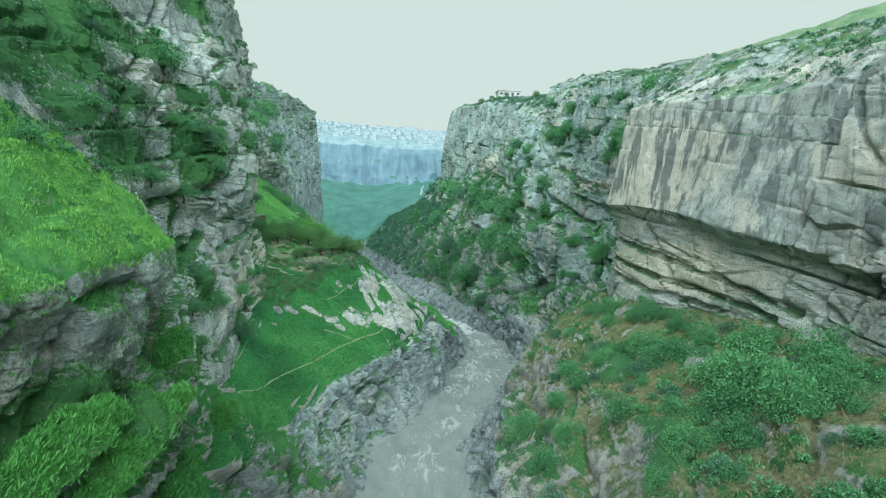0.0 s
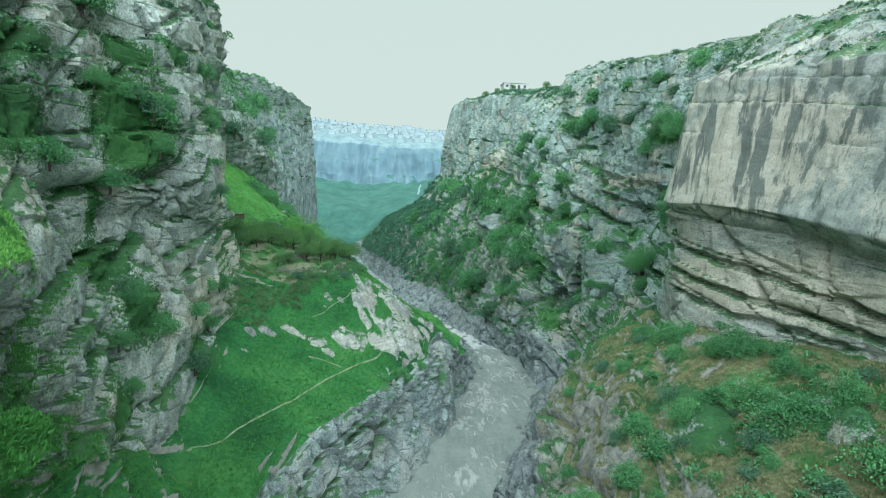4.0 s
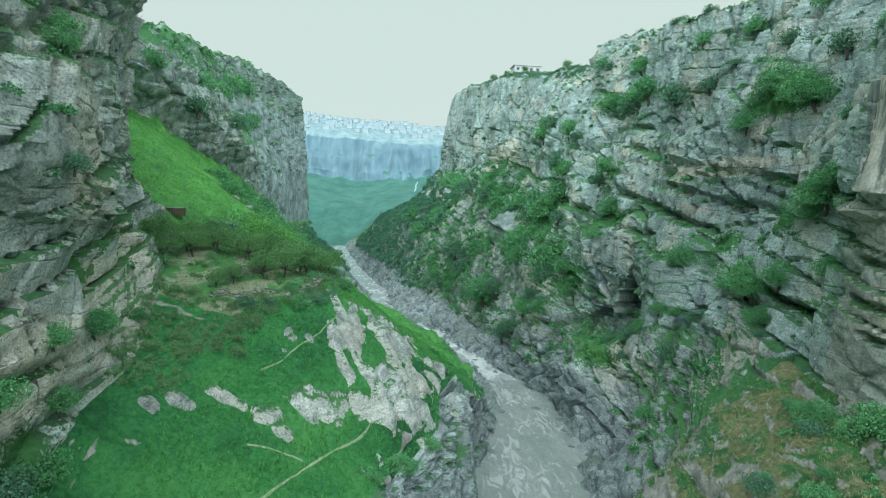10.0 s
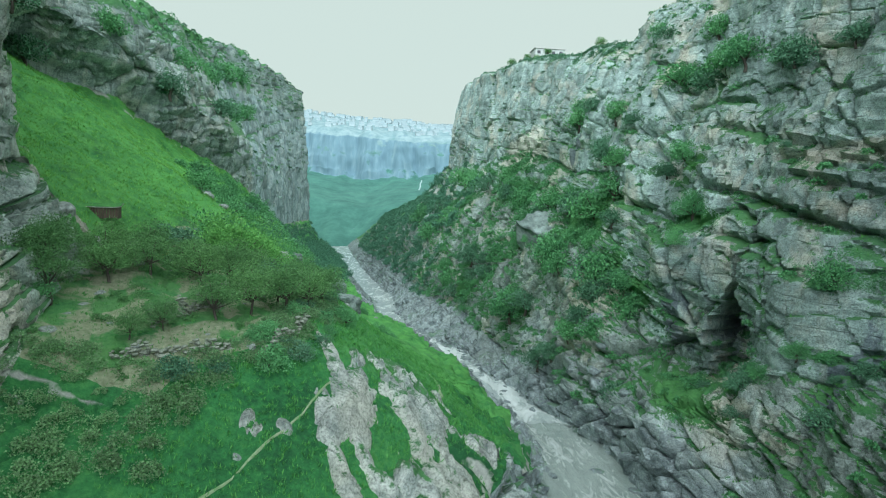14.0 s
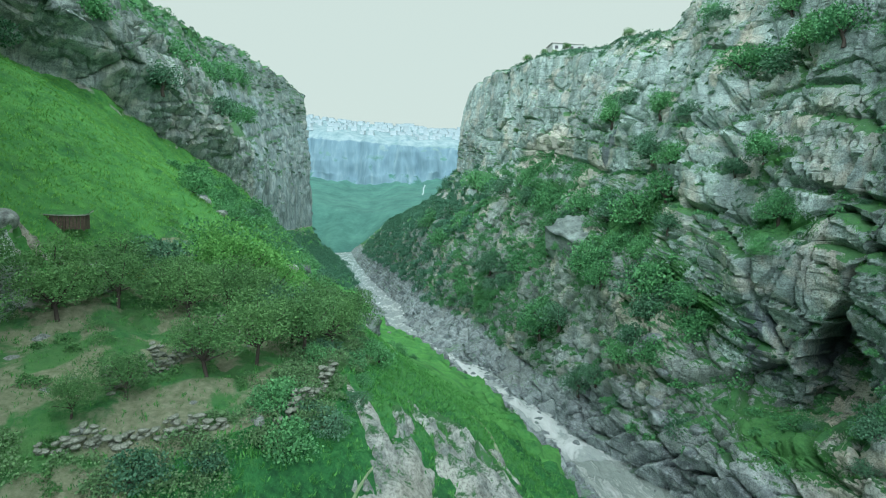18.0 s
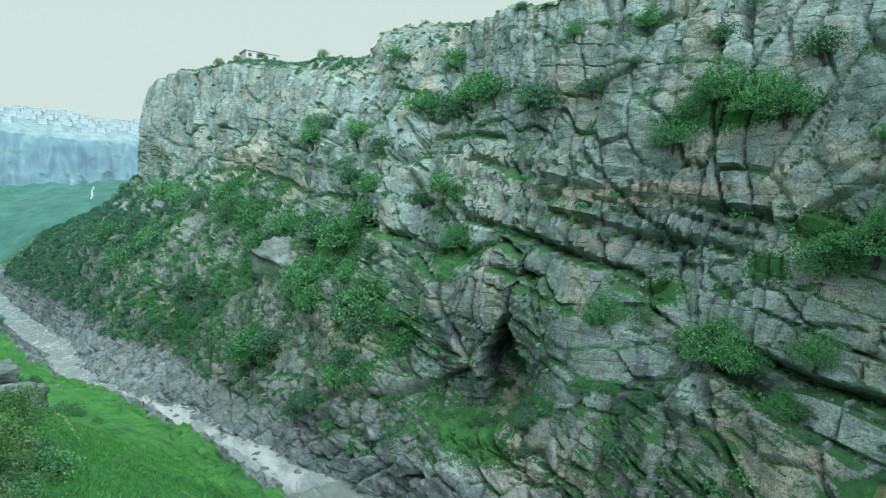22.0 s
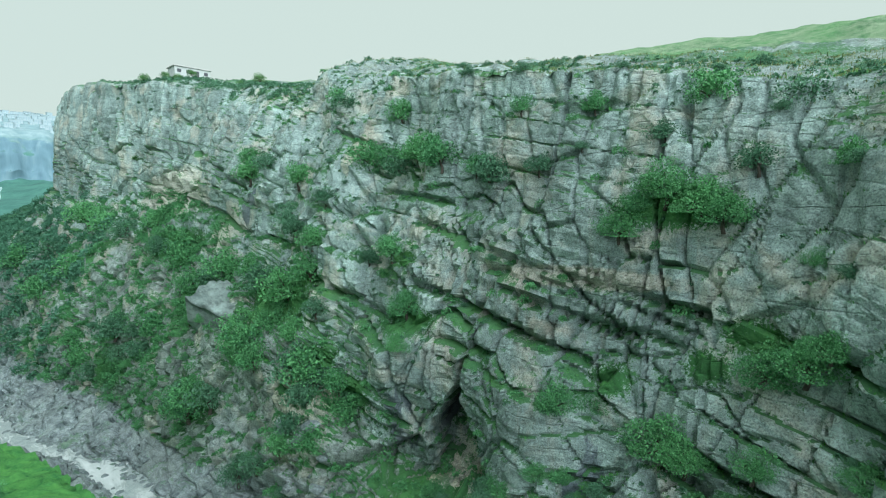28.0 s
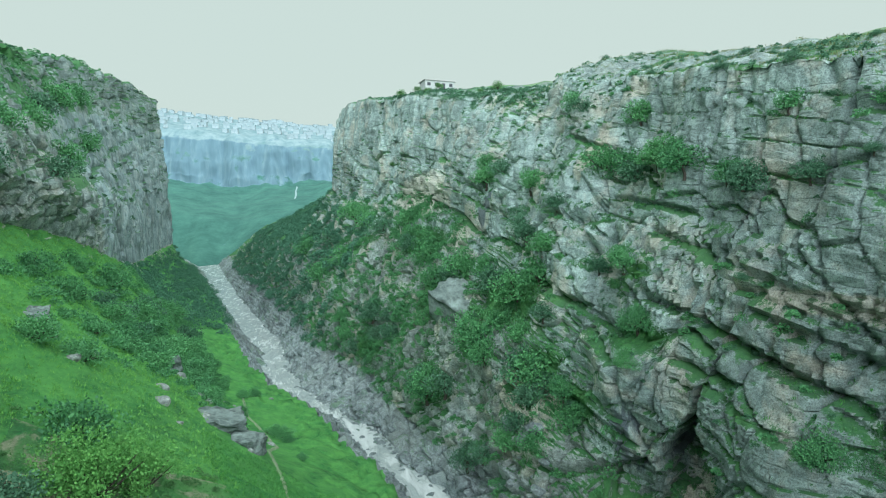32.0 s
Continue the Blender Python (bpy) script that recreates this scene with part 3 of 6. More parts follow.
def worley(p, seed=0):
    """Cells of about unit size: the nearest cell's random number, and how far the next one is behind it."""
    base = np.floor(p).astype(int)
    d1 = np.full(p.shape[:-1], 9.0)
    d2, who = d1.copy(), np.zeros(p.shape[:-1])
    for dx in (-1, 0, 1):
        for dy in (-1, 0, 1):
            for dz in (-1, 0, 1):
                c = base + (dx, dy, dz)
                h = PERM[(PERM[(PERM[(c[..., 0] + seed) & 511] + c[..., 1]) & 511] + c[..., 2]) & 511]
                g = c + 0.5 + 0.42 * GRADS[h] - p
                d = np.sqrt((g * g).sum(-1))
                closer = d < d1
                d2 = np.where(closer, d1, np.minimum(d2, d))
                who = np.where(closer, h / 511.0, who)
                d1 = np.where(closer, d, d1)
    return who, d2 - d1


DIP = 0.2


def beds(p, shift, fine=1.0, bedding=1.0, upright=0.0):
    """Bedded, broken rock: how far it stands out, in metres. The beds dip towards the south."""
    x, y, z = p[..., 0], p[..., 1], p[..., 2]
    near = 1 - smooth01(y, 190, 270)
    massive = 1 - 0.8 * smooth01(perlin(p / (17, 17, 21) + shift * 2.3), 0.02, 0.22)
    s = z - DIP * y + 1.1 * perlin(p / 27 + shift) + 0.14 * perlin(p / 4.2 + shift)
    q = np.stack([x, y + 1.2 * perlin(p / 5 + 3), s], -1)
    q[..., 2] /= 1 + 0.9 * upright
    who, gap = worley(q / (15.0, 12.5, 15.0) + shift * 1.7, 5)
    out = 2.8 * (who - 0.38) * smooth01(gap, 0, 0.1) - 1.5 * (1 - smooth01(gap, 0, 0.045))
    who, gap = worley(q / (5.6, 6.2, 5.4) + shift, 3)
    out = out + (1 - 0.6 * smooth01(y, 240, 330)) * (0.4 + 0.6 * massive) * (1.15 * (who - 0.38) * smooth01(gap, 0, 0.07) - (0.95 - 0.5 * upright) * (1 - smooth01(gap, 0, 0.07)))
    who, gap = worley(q / (1.8, 2.5, 1.15) + shift, 11)
    out = out + fine * near * massive * (0.36 * (who - 0.3) * smooth01(gap, 0, 0.12) - 0.3 * (1 - smooth01(gap, 0, 0.14)))
    u = s / 4.4 + 0.6 * np.sin(s * 0.31 + 1)
    b = np.floor(u).astype(int)
    fu = u - b
    broken = smooth01(perlin(p / (14, 14, 30) + b[..., None] * 7.7), -0.12, 0.12)
    slot = 1 - np.minimum(smooth01(fu, 0, 0.08), smooth01(1 - fu, 0, 0.04))
    out = out - 1.7 * bedding * slot * broken + bedding * 1.5 * (fu - 0.5) * (0.2 + 0.8 * broken)
    w = s / 1.25 + 0.5 * np.sin(s * 0.9)
    fw = w - np.floor(w)
    layered = smooth01(perlin(p / (18, 18, 11) + shift + 50), 0.0, 0.16) * near * fine * bedding
    out = out + layered * (0.45 * (fw - 0.5) - 0.3 * (1 - smooth01(fw, 0, 0.14)))
    split = np.abs(perlin(np.stack([y / 8 + 0.2 * s / 8, s / 34, x / 12 + shift], -1)))
    return out - 1.1 * (1 - smooth01(split, 0.0, 0.022))


def bank_rock(p, shift):
    """Tilted, water-worn rock planes with deep gaps between them."""
    q = np.stack([p[..., 0] + 0.8 * perlin(p / 3 + 2), p[..., 1] - 0.5 * p[..., 0], p[..., 2] - 0.25 * p[..., 1]], -1)
    who, gap = worley(q / (5.6, 9.0, 4.2) + shift, 7)
    out = 1.9 * (who - 0.4) * smooth01(gap, 0, 0.08) - 1.3 * (1 - smooth01(gap, 0, 0.08))
    tilt = (0.62 * p[..., 1] - 0.25 * p[..., 0] + 0.9 * p[..., 2] + 0.9 * perlin(p / 4 + shift)) / 3.6 + 3 * who
    tilt = tilt - np.floor(tilt)
    out = out + 1.5 * tilt * smooth01(1 - tilt, 0, 0.14) - 0.6 - 0.5 * (1 - smooth01(tilt, 0, 0.12))
    who, gap = worley(q / (2.0, 4.4, 1.4) + shift, 17)
    return out + 0.3 * (who - 0.4) * smooth01(gap, 0, 0.14) - 0.14 * (1 - smooth01(gap, 0, 0.1)) + 0.13 * fbm(p / 1.4 + 5, 3)


def groove(p, rows, wide):
    """1 on a line of (y, z) places, falling to 0 at that width to either side."""
    a = np.array(rows, float)
    d = np.full(p.shape[:-1], 1e9)
    for (y0, z0), (y1, z1) in zip(a, a[1:]):
        dy, dz = y1 - y0, z1 - z0
        t = np.clip(((p[..., 1] - y0) * dy + (p[..., 2] - z0) * dz) / (dy * dy + dz * dz), 0, 1)
        d = np.minimum(d, np.hypot(p[..., 1] - y0 - t * dy, p[..., 2] - z0 - t * dz))
    return 1 - smooth01(d, 0.1, wide)


def grid_mesh(name, p, mat, flip=False, crisp=0):
    rows, cols = p.shape[:2]
    idx = np.arange(rows * cols).reshape(rows, cols)
    q = np.stack([idx[:-1, :-1], idx[:-1, 1:], idx[1:, 1:], idx[1:, :-1]], -1).reshape(-1, 4)
    if flip:
        q = q[:, ::-1]
    me = bpy.data.meshes.new(name)
    me.vertices.add(rows * cols)
    me.vertices.foreach_set("co", p.reshape(-1).astype(np.float32))
    me.loops.add(q.size)
    me.loops.foreach_set("vertex_index", q.reshape(-1).astype(np.int32))
    me.polygons.add(len(q))
    me.polygons.foreach_set("loop_start", (np.arange(len(q)) * 4).astype(np.int32))
    me.polygons.foreach_set("loop_total", np.full(len(q), 4, np.int32))
    me.polygons.foreach_set("use_smooth", np.ones(len(q), bool))
    me.update()
    if crisp:
        me.set_sharp_from_angle(angle=radians(crisp))
    me.materials.append(mat)
    return new(name, me)


def cover(p, patches):
    """1 in the middle of the nearest patch, each (y, z, half length, half height), falling to 0 past its edge."""
    out = np.zeros(p.shape[:-1])
    for y, z, ry, rz in patches:
        d = np.hypot((p[..., 1] - y) / ry, (p[..., 2] - z) / rz)
        out = np.maximum(out, np.clip(1.5 - d, 0, 1))
    return out


def carry(ob, **fields):
    for name, values in fields.items():
        ob.data.attributes.new(name, "FLOAT", "POINT").data.foreach_set("value", np.ascontiguousarray(values, np.float32).ravel())
    return ob


def weight(seg, values):
    return np.interp(seg, np.arange(len(values)), values)[:, None]


# ---- east side ----
pe, se = side((EAST_EDGE, EAST_BANK, EAST_TERRACE, EAST_FOOT, EAST_UNDER, EAST_BROW, EAST_SHOULDER, EAST_RIM, EAST_FLAT, EAST_HILL, EAST_FAR), (42, 46, 40, 64, 28, 88, 54, 46, 16, 10), 1)
ne = normals(pe, 1.0)
y_e, z_e = pe[..., 1], pe[..., 2]
block = weight(se, (0.7, 0.9, 0.8, 0.85, 1.0, 0.95, 0.75, 0.4, 0.3, 0.0, 0.0))
swell = weight(se, (0.4, 0.9, 0.7, 0.9, 0.8, 1.0, 1.0, 0.9, 1.0, 1.0, 1.0))
face = smooth01(y_e, 44, 54) * (1 - smooth01(y_e, 81, 86)) * weight(se, (0, 0, 0, 0, 0.5, 1, 0.95, 0.5, 0, 0, 0))
under = smooth01(y_e, 44, 54) * (1 - smooth01(y_e, 84, 90)) * weight(se, (0, 0, 0, 0.5, 0.7, 0, 0, 0, 0, 0, 0))
block = block * (1 - 0.92 * face) * (1 - 0.6 * under)
block = block * (1 - 0.8 * (1 - smooth01(y_e, 86, 100)) * weight(se, (0, 0, 0.8, 0.4, 0, 0, 0, 0, 0, 0, 0)))
bulge = np.exp(-(((y_e - 120.2) / 6.0) ** 4) - ((z_e - 5) / 9.5) ** 4) * weight(se, (0, 0, 0.3, 1, 1, 0.6, 0, 0, 0, 0, 0))
nose = np.exp(-(((y_e - 138.5) / 5.2) ** 4) - ((z_e - 12) / 4.5) ** 4) * weight(se, (0, 0, 0, 1, 1, 1, 0, 0, 0, 0, 0))
leaning = smooth01(y_e, 85, 90) * (1 - smooth01(y_e, 103, 107)) * weight(se, (0, 0, 0, 0, 0.6, 1, 1, 0.6, 0, 0, 0))
block = block * (1 - 0.65 * bulge) * (1 - 0.4 * nose) * (1 - 0.6 * leaning)
banked = smooth01(y_e, 62, 90) * weight(se, (0.2, 1.0, 0, 0, 0, 0, 0, 0, 0, 0, 0))
banked = np.maximum(banked, smooth01(y_e, 100, 112) * (1 - smooth01(y_e, 170, 190)) * np.interp(se, (0, 0.3, 1, 1.45, 1.7), (0.3, 1, 1, 0.9, 0))[:, None])
block = block * (1 - banked)
relief = 2.6 * bulge + 2.4 * nose + banked * bank_rock(pe, 4.0) + block * beds(pe, 3.0, 0.7, 1 - 0.8 * weight(se, (0, 0, 0, 0, 0.2, 0.5, 1, 1, 1, 1, 1)) * smooth01(y_e, 92, 100), weight(se, (0, 0, 0, 0, 0, 0.1, 0.8, 1, 1, 1, 1))) + swell * (2.0 * fbm(pe / 17 + 2, 3) + 0.55 * fbm(pe / 5 + 8, 4)) * (1 - 0.6 * face) * (1 - 0.5 * under)
gully = perlin(np.stack([pe[..., 1] / 9, pe[..., 2] / 70, pe[..., 0] * 0 + 4.4], -1))
relief += smooth01(y_e, 96, 118) * weight(se, (0, 0.2, 0.7, 0.3, 0, 0, 0, 0, 0, 0, 0)) * 0.3 * beds(pe * 1.1, 6.0, 0.4)
relief += weight(se, (0, 0.3, 0.2, 0.5, 0.5, 0.8, 1.3, 1.3, 0, 0, 0)) * gully * 1.6 * (1 - 0.7 * face)
flute = perlin(np.stack([pe[..., 1] / 1.3, pe[..., 2] / 14, pe[..., 0] * 0 + 7.4], -1))
relief += flute * weight(se, (0, 0, 0, 0, 0, 0, 0.6, 0.8, 0, 0, 0)) * 0.8
pillar = np.abs(perlin(np.stack([pe[..., 1] / 4.5 + 0.6 * perlin(pe / 6 + 9), pe[..., 2] / 26, pe[..., 0] * 0 + 3.1], -1)))
relief -= 1.2 * (1 - smooth01(pillar, 0, 0.1)) * weight(se, (0, 0, 0, 0, 0, 0, 0.8, 0.8, 0, 0, 0)) * smooth01(y_e, 84, 96) * (1 - smooth01(y_e, 240, 300))
on_wall = (se[:, None] > 3.0) & (se[:, None] < 7.0)
wob = np.stack([pe[..., 0], pe[..., 1] + 0.5 * perlin(pe / 3.3 + 4), pe[..., 2] + 0.45 * perlin(pe / 2.7 + 14)], -1)
for rows, wide, deep in (
    (((142, 30), (133, 27.6), (124.6, 25.4), (117, 24.1), (111, 22.8), (103.5, 21.5)), 0.75, 1.9),
    (((140, 21.6), (132.4, 19.8), (126.7, 18.5), (120, 16.8), (114, 15.6)), 0.8, 2.2),
    (((126, 22.2), (114, 19.7), (105.7, 18.4)), 0.5, 1.2),
    (((104, 10.4), (96.4, 9.4), (90, 9.0)), 0.7, 1.8),
    (((152, 54), (151.2, 42)), 0.6, 1.6),
    (((108.9, 46), (107.5, 38)), 0.7, 2.0),
    (((122, 49), (121, 40)), 0.5, 1.4),
    (((136, 51), (135.5, 41)), 0.5, 1.3),
    (((170, 46), (160, 43.5), (146, 38)), 0.6, 1.2),
    (((84, 14.6), (70, 12.4), (50, 8.6)), 0.5, 1.2),
    (((84, 11.6), (66, 9.2), (52, 7.6)), 0.45, 1.0),
    (((82, 9.0), (70, 7.8), (60, 7.2)), 0.4, 0.9),
):
    relief -= on_wall * groove(wob, rows, wide) * deep * 0.95
band = on_wall * smooth01(y_e, 106, 112) * (1 - smooth01(y_e, 138, 146)) * smooth01(z_e - 0.2 * (y_e - 104), 17, 19) * (1 - smooth01(z_e - 0.2 * (y_e - 104), 24, 26))
thin = ((z_e - DIP * y_e + 0.2 * perlin(pe / 6 + 1)) / 1.15) % 1.0
relief *= 1 - 0.35 * band
relief += band * 0.4 * (thin - 0.5) - band * 0.2 * (1 - smooth01(thin, 0, 0.16))
wide_gully = perlin(np.stack([pe[..., 1] / 19 + 0.4 * perlin(pe / 13 + 71), pe[..., 2] / 80 + 3, pe[..., 0] * 0 + 1.7], -1))
relief += 5.5 * wide_gully * weight(se, (0, 0.3, 0.6, 0.8, 0.8, 1, 1, 0.8, 0.2, 0, 0)) * smooth01(y_e, 136, 152)
lean = (y_e + 0.67 * z_e + 1.2 * perlin(pe / 7 + 23)) / 5.5
lean_f = lean - np.floor(lean)
relief += leaning * (0.75 * lean_f * smooth01(1 - lean_f, 0, 0.2) - 0.45 * (1 - smooth01(lean_f, 0, 0.15)))
rough = 1 - 2 * np.abs(perlin(pe / (1.5, 1.5, 1.1) + 77))
relief += weight(se, (0, 0.5, 0.8, 1, 1, 1, 1, 0.8, 0.3, 0, 0)) * 0.16 * (rough - 0.5) * (1 - 0.75 * face) * (1 - smooth01(y_e, 200, 260))
relief *= 1 - weight(se, (0, 0, 0, 0, 0, 0, 0.1, 0.45, 0.3, 0, 0)) * smooth01(y_e, 84, 92) * (1 - smooth01(y_e, 128, 140))
pe = pe + ne * relief[..., None]
# the cave and the cleft above it
cz = pe[..., 2]
levels = (-4.5, -0.5, 3, 6, 8, 10, 14, 17)
mid = np.interp(cz, levels, (130, 130.1, 131.2, 131.1, 130.9, 130, 129.1, 128)) + 0.35 * perlin(pe / 1.8 + 33)
wide = np.interp(cz, levels, (6.5, 5.7, 4.3, 2.6, 1.4, 0.8, 0.6, 0.3))
hole = smooth01(wide - np.abs(pe[..., 1] - mid), 0, 0.55) * smooth01(cz, -5.5, -4.2) * (1 - smooth01(cz, 16.5, 18.5)) * (se[:, None] > 2.2) * (se[:, None] < 6)
far_in = np.interp(cz, (-4.5, -3, 0, 3, 5, 6.5, 8, 10, 17), (1.0, 3.4, 7.0, 9.0, 9.4, 8.2, 5.2, 2.8, 1.2))
for hy, hz, hr in ((240, 38.4, 1.5), (236.5, 36.2, 1.1), (229, 39.5, 0.8), (251, 35.8, 0.9)):
    pit = on_wall * (1 - smooth01(np.hypot(pe[..., 1] - hy, cz - hz), hr * 0.5, hr))
    hole, far_in = np.maximum(hole, pit), np.where(pit > 0, 3.0, far_in)
pe[..., 0] += hole * far_in * 0.82
pe[..., 1] += hole * far_in * 0.57


def column(y):
    return int(np.searchsorted(YS, y))


ROCKY = ("cliff", "buttress", "ledge", "rim_east", "terrace_slope", "terrace_edge", "riverbank", "lower_", "plateau")
TURF_EAST = ((130, -4.8, 7, 2.0), (176, 16, 6, 5), (139.8, 16.6, 4.5, 1.8), (102.6, 17.1, 2.2, 1.4), (147.5, 5.2, 3.2, 2.4), (234, -7, 9, 5), (141.5, 24.8, 2, 1.2), (98.8, 20.4, 3, 1.4), (230, 23.5, 13, 4), (107, 31.3, 6, 1.8), (111.6, 14.1, 2.2, 1.4), (167, 17.5, 5, 5), (155, 8.5, 4, 3), (205, 12, 10, 5), (189, -4, 8, 4))
TAN_EAST = ((246, 37, 22, 7), (208, 28, 8, 6), (161, 42.5, 1.5, 5), (155.6, 4.2, 6, 3.5), (131, -2, 5, 3), (72, 24, 11, 6), (68, 11, 14, 3), (116, 24, 10, 1.2))
STAIN_EAST = ((197, 32.6, 2, 4.5), (139.9, 2.5, 1.3, 4.5), (112, 3, 1.5, 5))
TURF_WEST = ((24, 8.6, 3, 2), (27, 7.1, 3, 2.5), (40, 8.7, 2, 1.4), (36, 0.3, 2, 2), (66, 26.5, 5, 3.5), (52.7, 24.1, 4, 3.2), (50, 33.7, 6, 4), (56, 38, 8, 3), (44, 36, 5, 5), (76, 46, 4, 2), (62, 36, 4.6, 1.5), (65.4, 23, 4, 2.2), (61.6, 12.9, 3, 2.2), (64.2, 8.5, 3.5, 3), (74.5, 1.9, 2.4, 2.2), (67, 32, 3.5, 1.6), (62, 17.5, 1, 2.5), (74, 34, 3, 1.6), (56, 30, 3, 2), (48, 27, 3, 2), (44, 30, 4, 2), (150, 58, 30, 4), (200, 70, 30, 5), (260, 84, 40, 6), (84, 12, 2, 1.2), (58, 2, 3, 2))
TAN_WEST = ((88, 9, 6, 4), (76, 7, 6, 3), (95, 13, 4, 3), (84, 20, 5, 4))


def cut(name, p, seg, a, b, y0, y1, mat, flip, label):
    rows = np.where((seg >= a - 1e-6) & (seg <= b + 1e-6))[0]
    i, j = column(y0), min(column(y1) + 1, len(YS))
    last = rows[-1] + (2 if seg[rows[-1]] < b - 1e-6 else 1)
    q = p[rows[0] : last, i:j]
    ob = grid_mesh(name, q, mat, flip, 38 if any(w in name for w in ROCKY) else 0)
    if p is pe:
        carry(ob, turf=cover(q, TURF_EAST), tan=cover(q, TAN_EAST), stain=cover(q, STAIN_EAST))
    else:
        carry(ob, turf=cover(q, TURF_WEST), tan=cover(q, TAN_WEST))
    return tagged(ob, label, "cliff" if "cliff" in name or "buttress" in name else "ground", kind="structure")


cut("riverbank_east", pe, se, 0, 1, -100, 760, M_BANK, False, "grey river-worn rock bank beside the water")
cut("terrace_edge_east", pe, se, 1, 1.3, -100, 92, M_EDGEROCK, False, "broken tan and grey rock edge of the terrace above the river")
cut("terrace_bank_east", pe, se, 1.3, 2, -100, 92, M_DRY, False, "steep bank of tan grass and broken rock above the river")
cut("slab_bank_east", pe, se, 1, 1.5, 92, 180, M_SLABBANK, False, "bare tilted grey-blue rock slabs above the river")
cut("terrace_slope_east", pe, se, 1.5, 2, 92, 180, M_GREENROCK, False, "overgrown rocky slope above the river")
cut("terrace_slope_far", pe, se, 1, 2, 180, 760, M_GREENROCK, False, "overgrown rocky slope above the river")
cut("terrace_east", pe, se, 2, 3, -100, 92, M_DRY, False, "dry grassy terrace below the streaked buttress")
cut("ledge_east", pe, se, 2, 3, 92, 760, M_GREENROCK, False, "grassy ledges and rock above the river")
cut("rim_east", pe, se, 6.5, 7, -100, 86, M_RIM, False, "rough weathered rock slope above the buttress")
cut("buttress_foot_east", pe, se, 3, 4.5, -100, 86, M_BUTTRESS_FOOT, False, "broken slabs of pale limestone under the overhang")
cut("buttress_east", pe, se, 4.5, 6.5, -100, 86, M_BUTTRESS, False, "tall limestone buttress with dark and tan water streaks")
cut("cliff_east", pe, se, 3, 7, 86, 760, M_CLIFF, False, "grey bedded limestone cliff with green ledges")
cut("plateau_east", pe, se, 7, 8.4, -100, 760, M_PLATEAU, False, "pale weathered rock plateau above the cliff")
cut("hill_east", pe, se, 8.4, 10, -100, 760, M_HILL, False, "pale green grassy hill behind the plateau")

# ---- west side ----
pw, sw = side((WEST_EDGE, WEST_BANK, WEST_FIELD, WEST_TERRACE, WEST_FOOT, WEST_LIP, WEST_BROW, WEST_HIGH, WEST_RIM, WEST_FAR), (34, 22, 44, 34, 50, 26, 48, 54, 18), -1)
nw = normals(pw, -1.0)
y_w = pw[..., 1]
near = 1 - smooth01(y_w, 88, 108)
far_slope = smooth01(y_w, 108, 120)
block = weight(sw, (0.5, 1.0, 0.08, 0.1, 0.4, 0.75, 0.7, 0.7, 0.6, 0.1)) * (1 - 0.9 * far_slope * weight(sw, (0, 0, 1, 1, 1, 0.6, 0, 0, 0, 0)))
south = 1 - smooth01(y_w, 50, 62)
block = block * (1 - south) + south * weight(sw, (0.7, 0.8, 0.9, 0.6, 0.9, 0.4, 0.35, 0.55, 0.6, 0.1))
swell = weight(sw, (0.4, 0.5, 0.22, 0.25, 0.5, 0.9, 1.0, 1.1, 1.2, 1.0))
banked = smooth01(y_w, 112, 124) * weight(sw, (0.1, 0.9, 0, 0, 0, 0, 0, 0, 0, 0))
relief = banked * bank_rock(pw, 8.0) + block * (1 - banked) * beds(pw, 9.0, 0.85) + swell * (2.0 * fbm(pw / 15 + 31, 3) + 0.5 * fbm(pw / 4.5 + 41, 3))
gully = perlin(np.stack([pw[..., 1] / 8, pw[..., 2] / 60, pw[..., 0] * 0 + 8.2], -1))
relief += weight(sw, (0, 0, 0, 0, 0.3, 1.0, 1.2, 1.8, 1.6, 0)) * gully * 1.5
relief += south * weight(sw, (0.5, 1, 1, 1, 1, 0.3, 0.2, 0.6, 0.6, 0)) * 0.9 * fbm(pw / 1.9 + 61, 4, 0.6)
pw = pw + nw * relief[..., None]

cut("lower_bank_west", pw, sw, 0, 2, -100, 55, M_GREENROCK, True, "overgrown rock dropping to the river")
cut("river_ledge_west", pw, sw, 0, 1.25, 55, 118, M_BANKROCK, True, "bedded grey rock ledge between meadow and river")
cut("riverbank_west", pw, sw, 0, 1, 118, 760, M_BANK, True, "grey water-worn rock bank beside the river")
cut("meadow_edge_west", pw, sw, 1.25, 2, 55, 118, M_FIELD, True, "grassy edge of the meadow above the river ledge")
cut("meadow_edge_slope", pw, sw, 1, 2, 138, 760, M_SLOPE, True, "grassy edge of the slope above the river rocks")
cut("meadow_edge_far", pw, sw, 1, 2, 118, 138, M_FIELD, True, "grassy edge of the meadow with bare pale rock")
cut("meadow_slope_west", pw, sw, 2, 3, 138, 760, M_SLOPE, True, "bright green slope between the cliff and the river")
cut("meadow_west", pw, sw, 2, 3, 40, 138, M_FIELD, True, "bright green meadow on the valley floor")
cut("lower_ledges_west", pw, sw, 2, 4, -100, 40, M_GREENROCK, True, "steep rock with bright grassy ledges")
cut("meadow_top_west", pw, sw, 3, 4, 40, 96, M_FIELD, True, "green meadow under the cliff")
cut("orchard_ground", pw, sw, 3, 4, 96, 132, M_ORCHARD, True, "green and bare earth terrace of the orchard")
cut("slope_west", pw, sw, 3, 4, 132, 760, M_SLOPE, True, "green slope below the cliff")
cut("cliff_foot_west_south", pw, sw, 4, 5, -100, 47, M_GREENROCK, True, "overhanging rock with hanging grass below the shoulder")
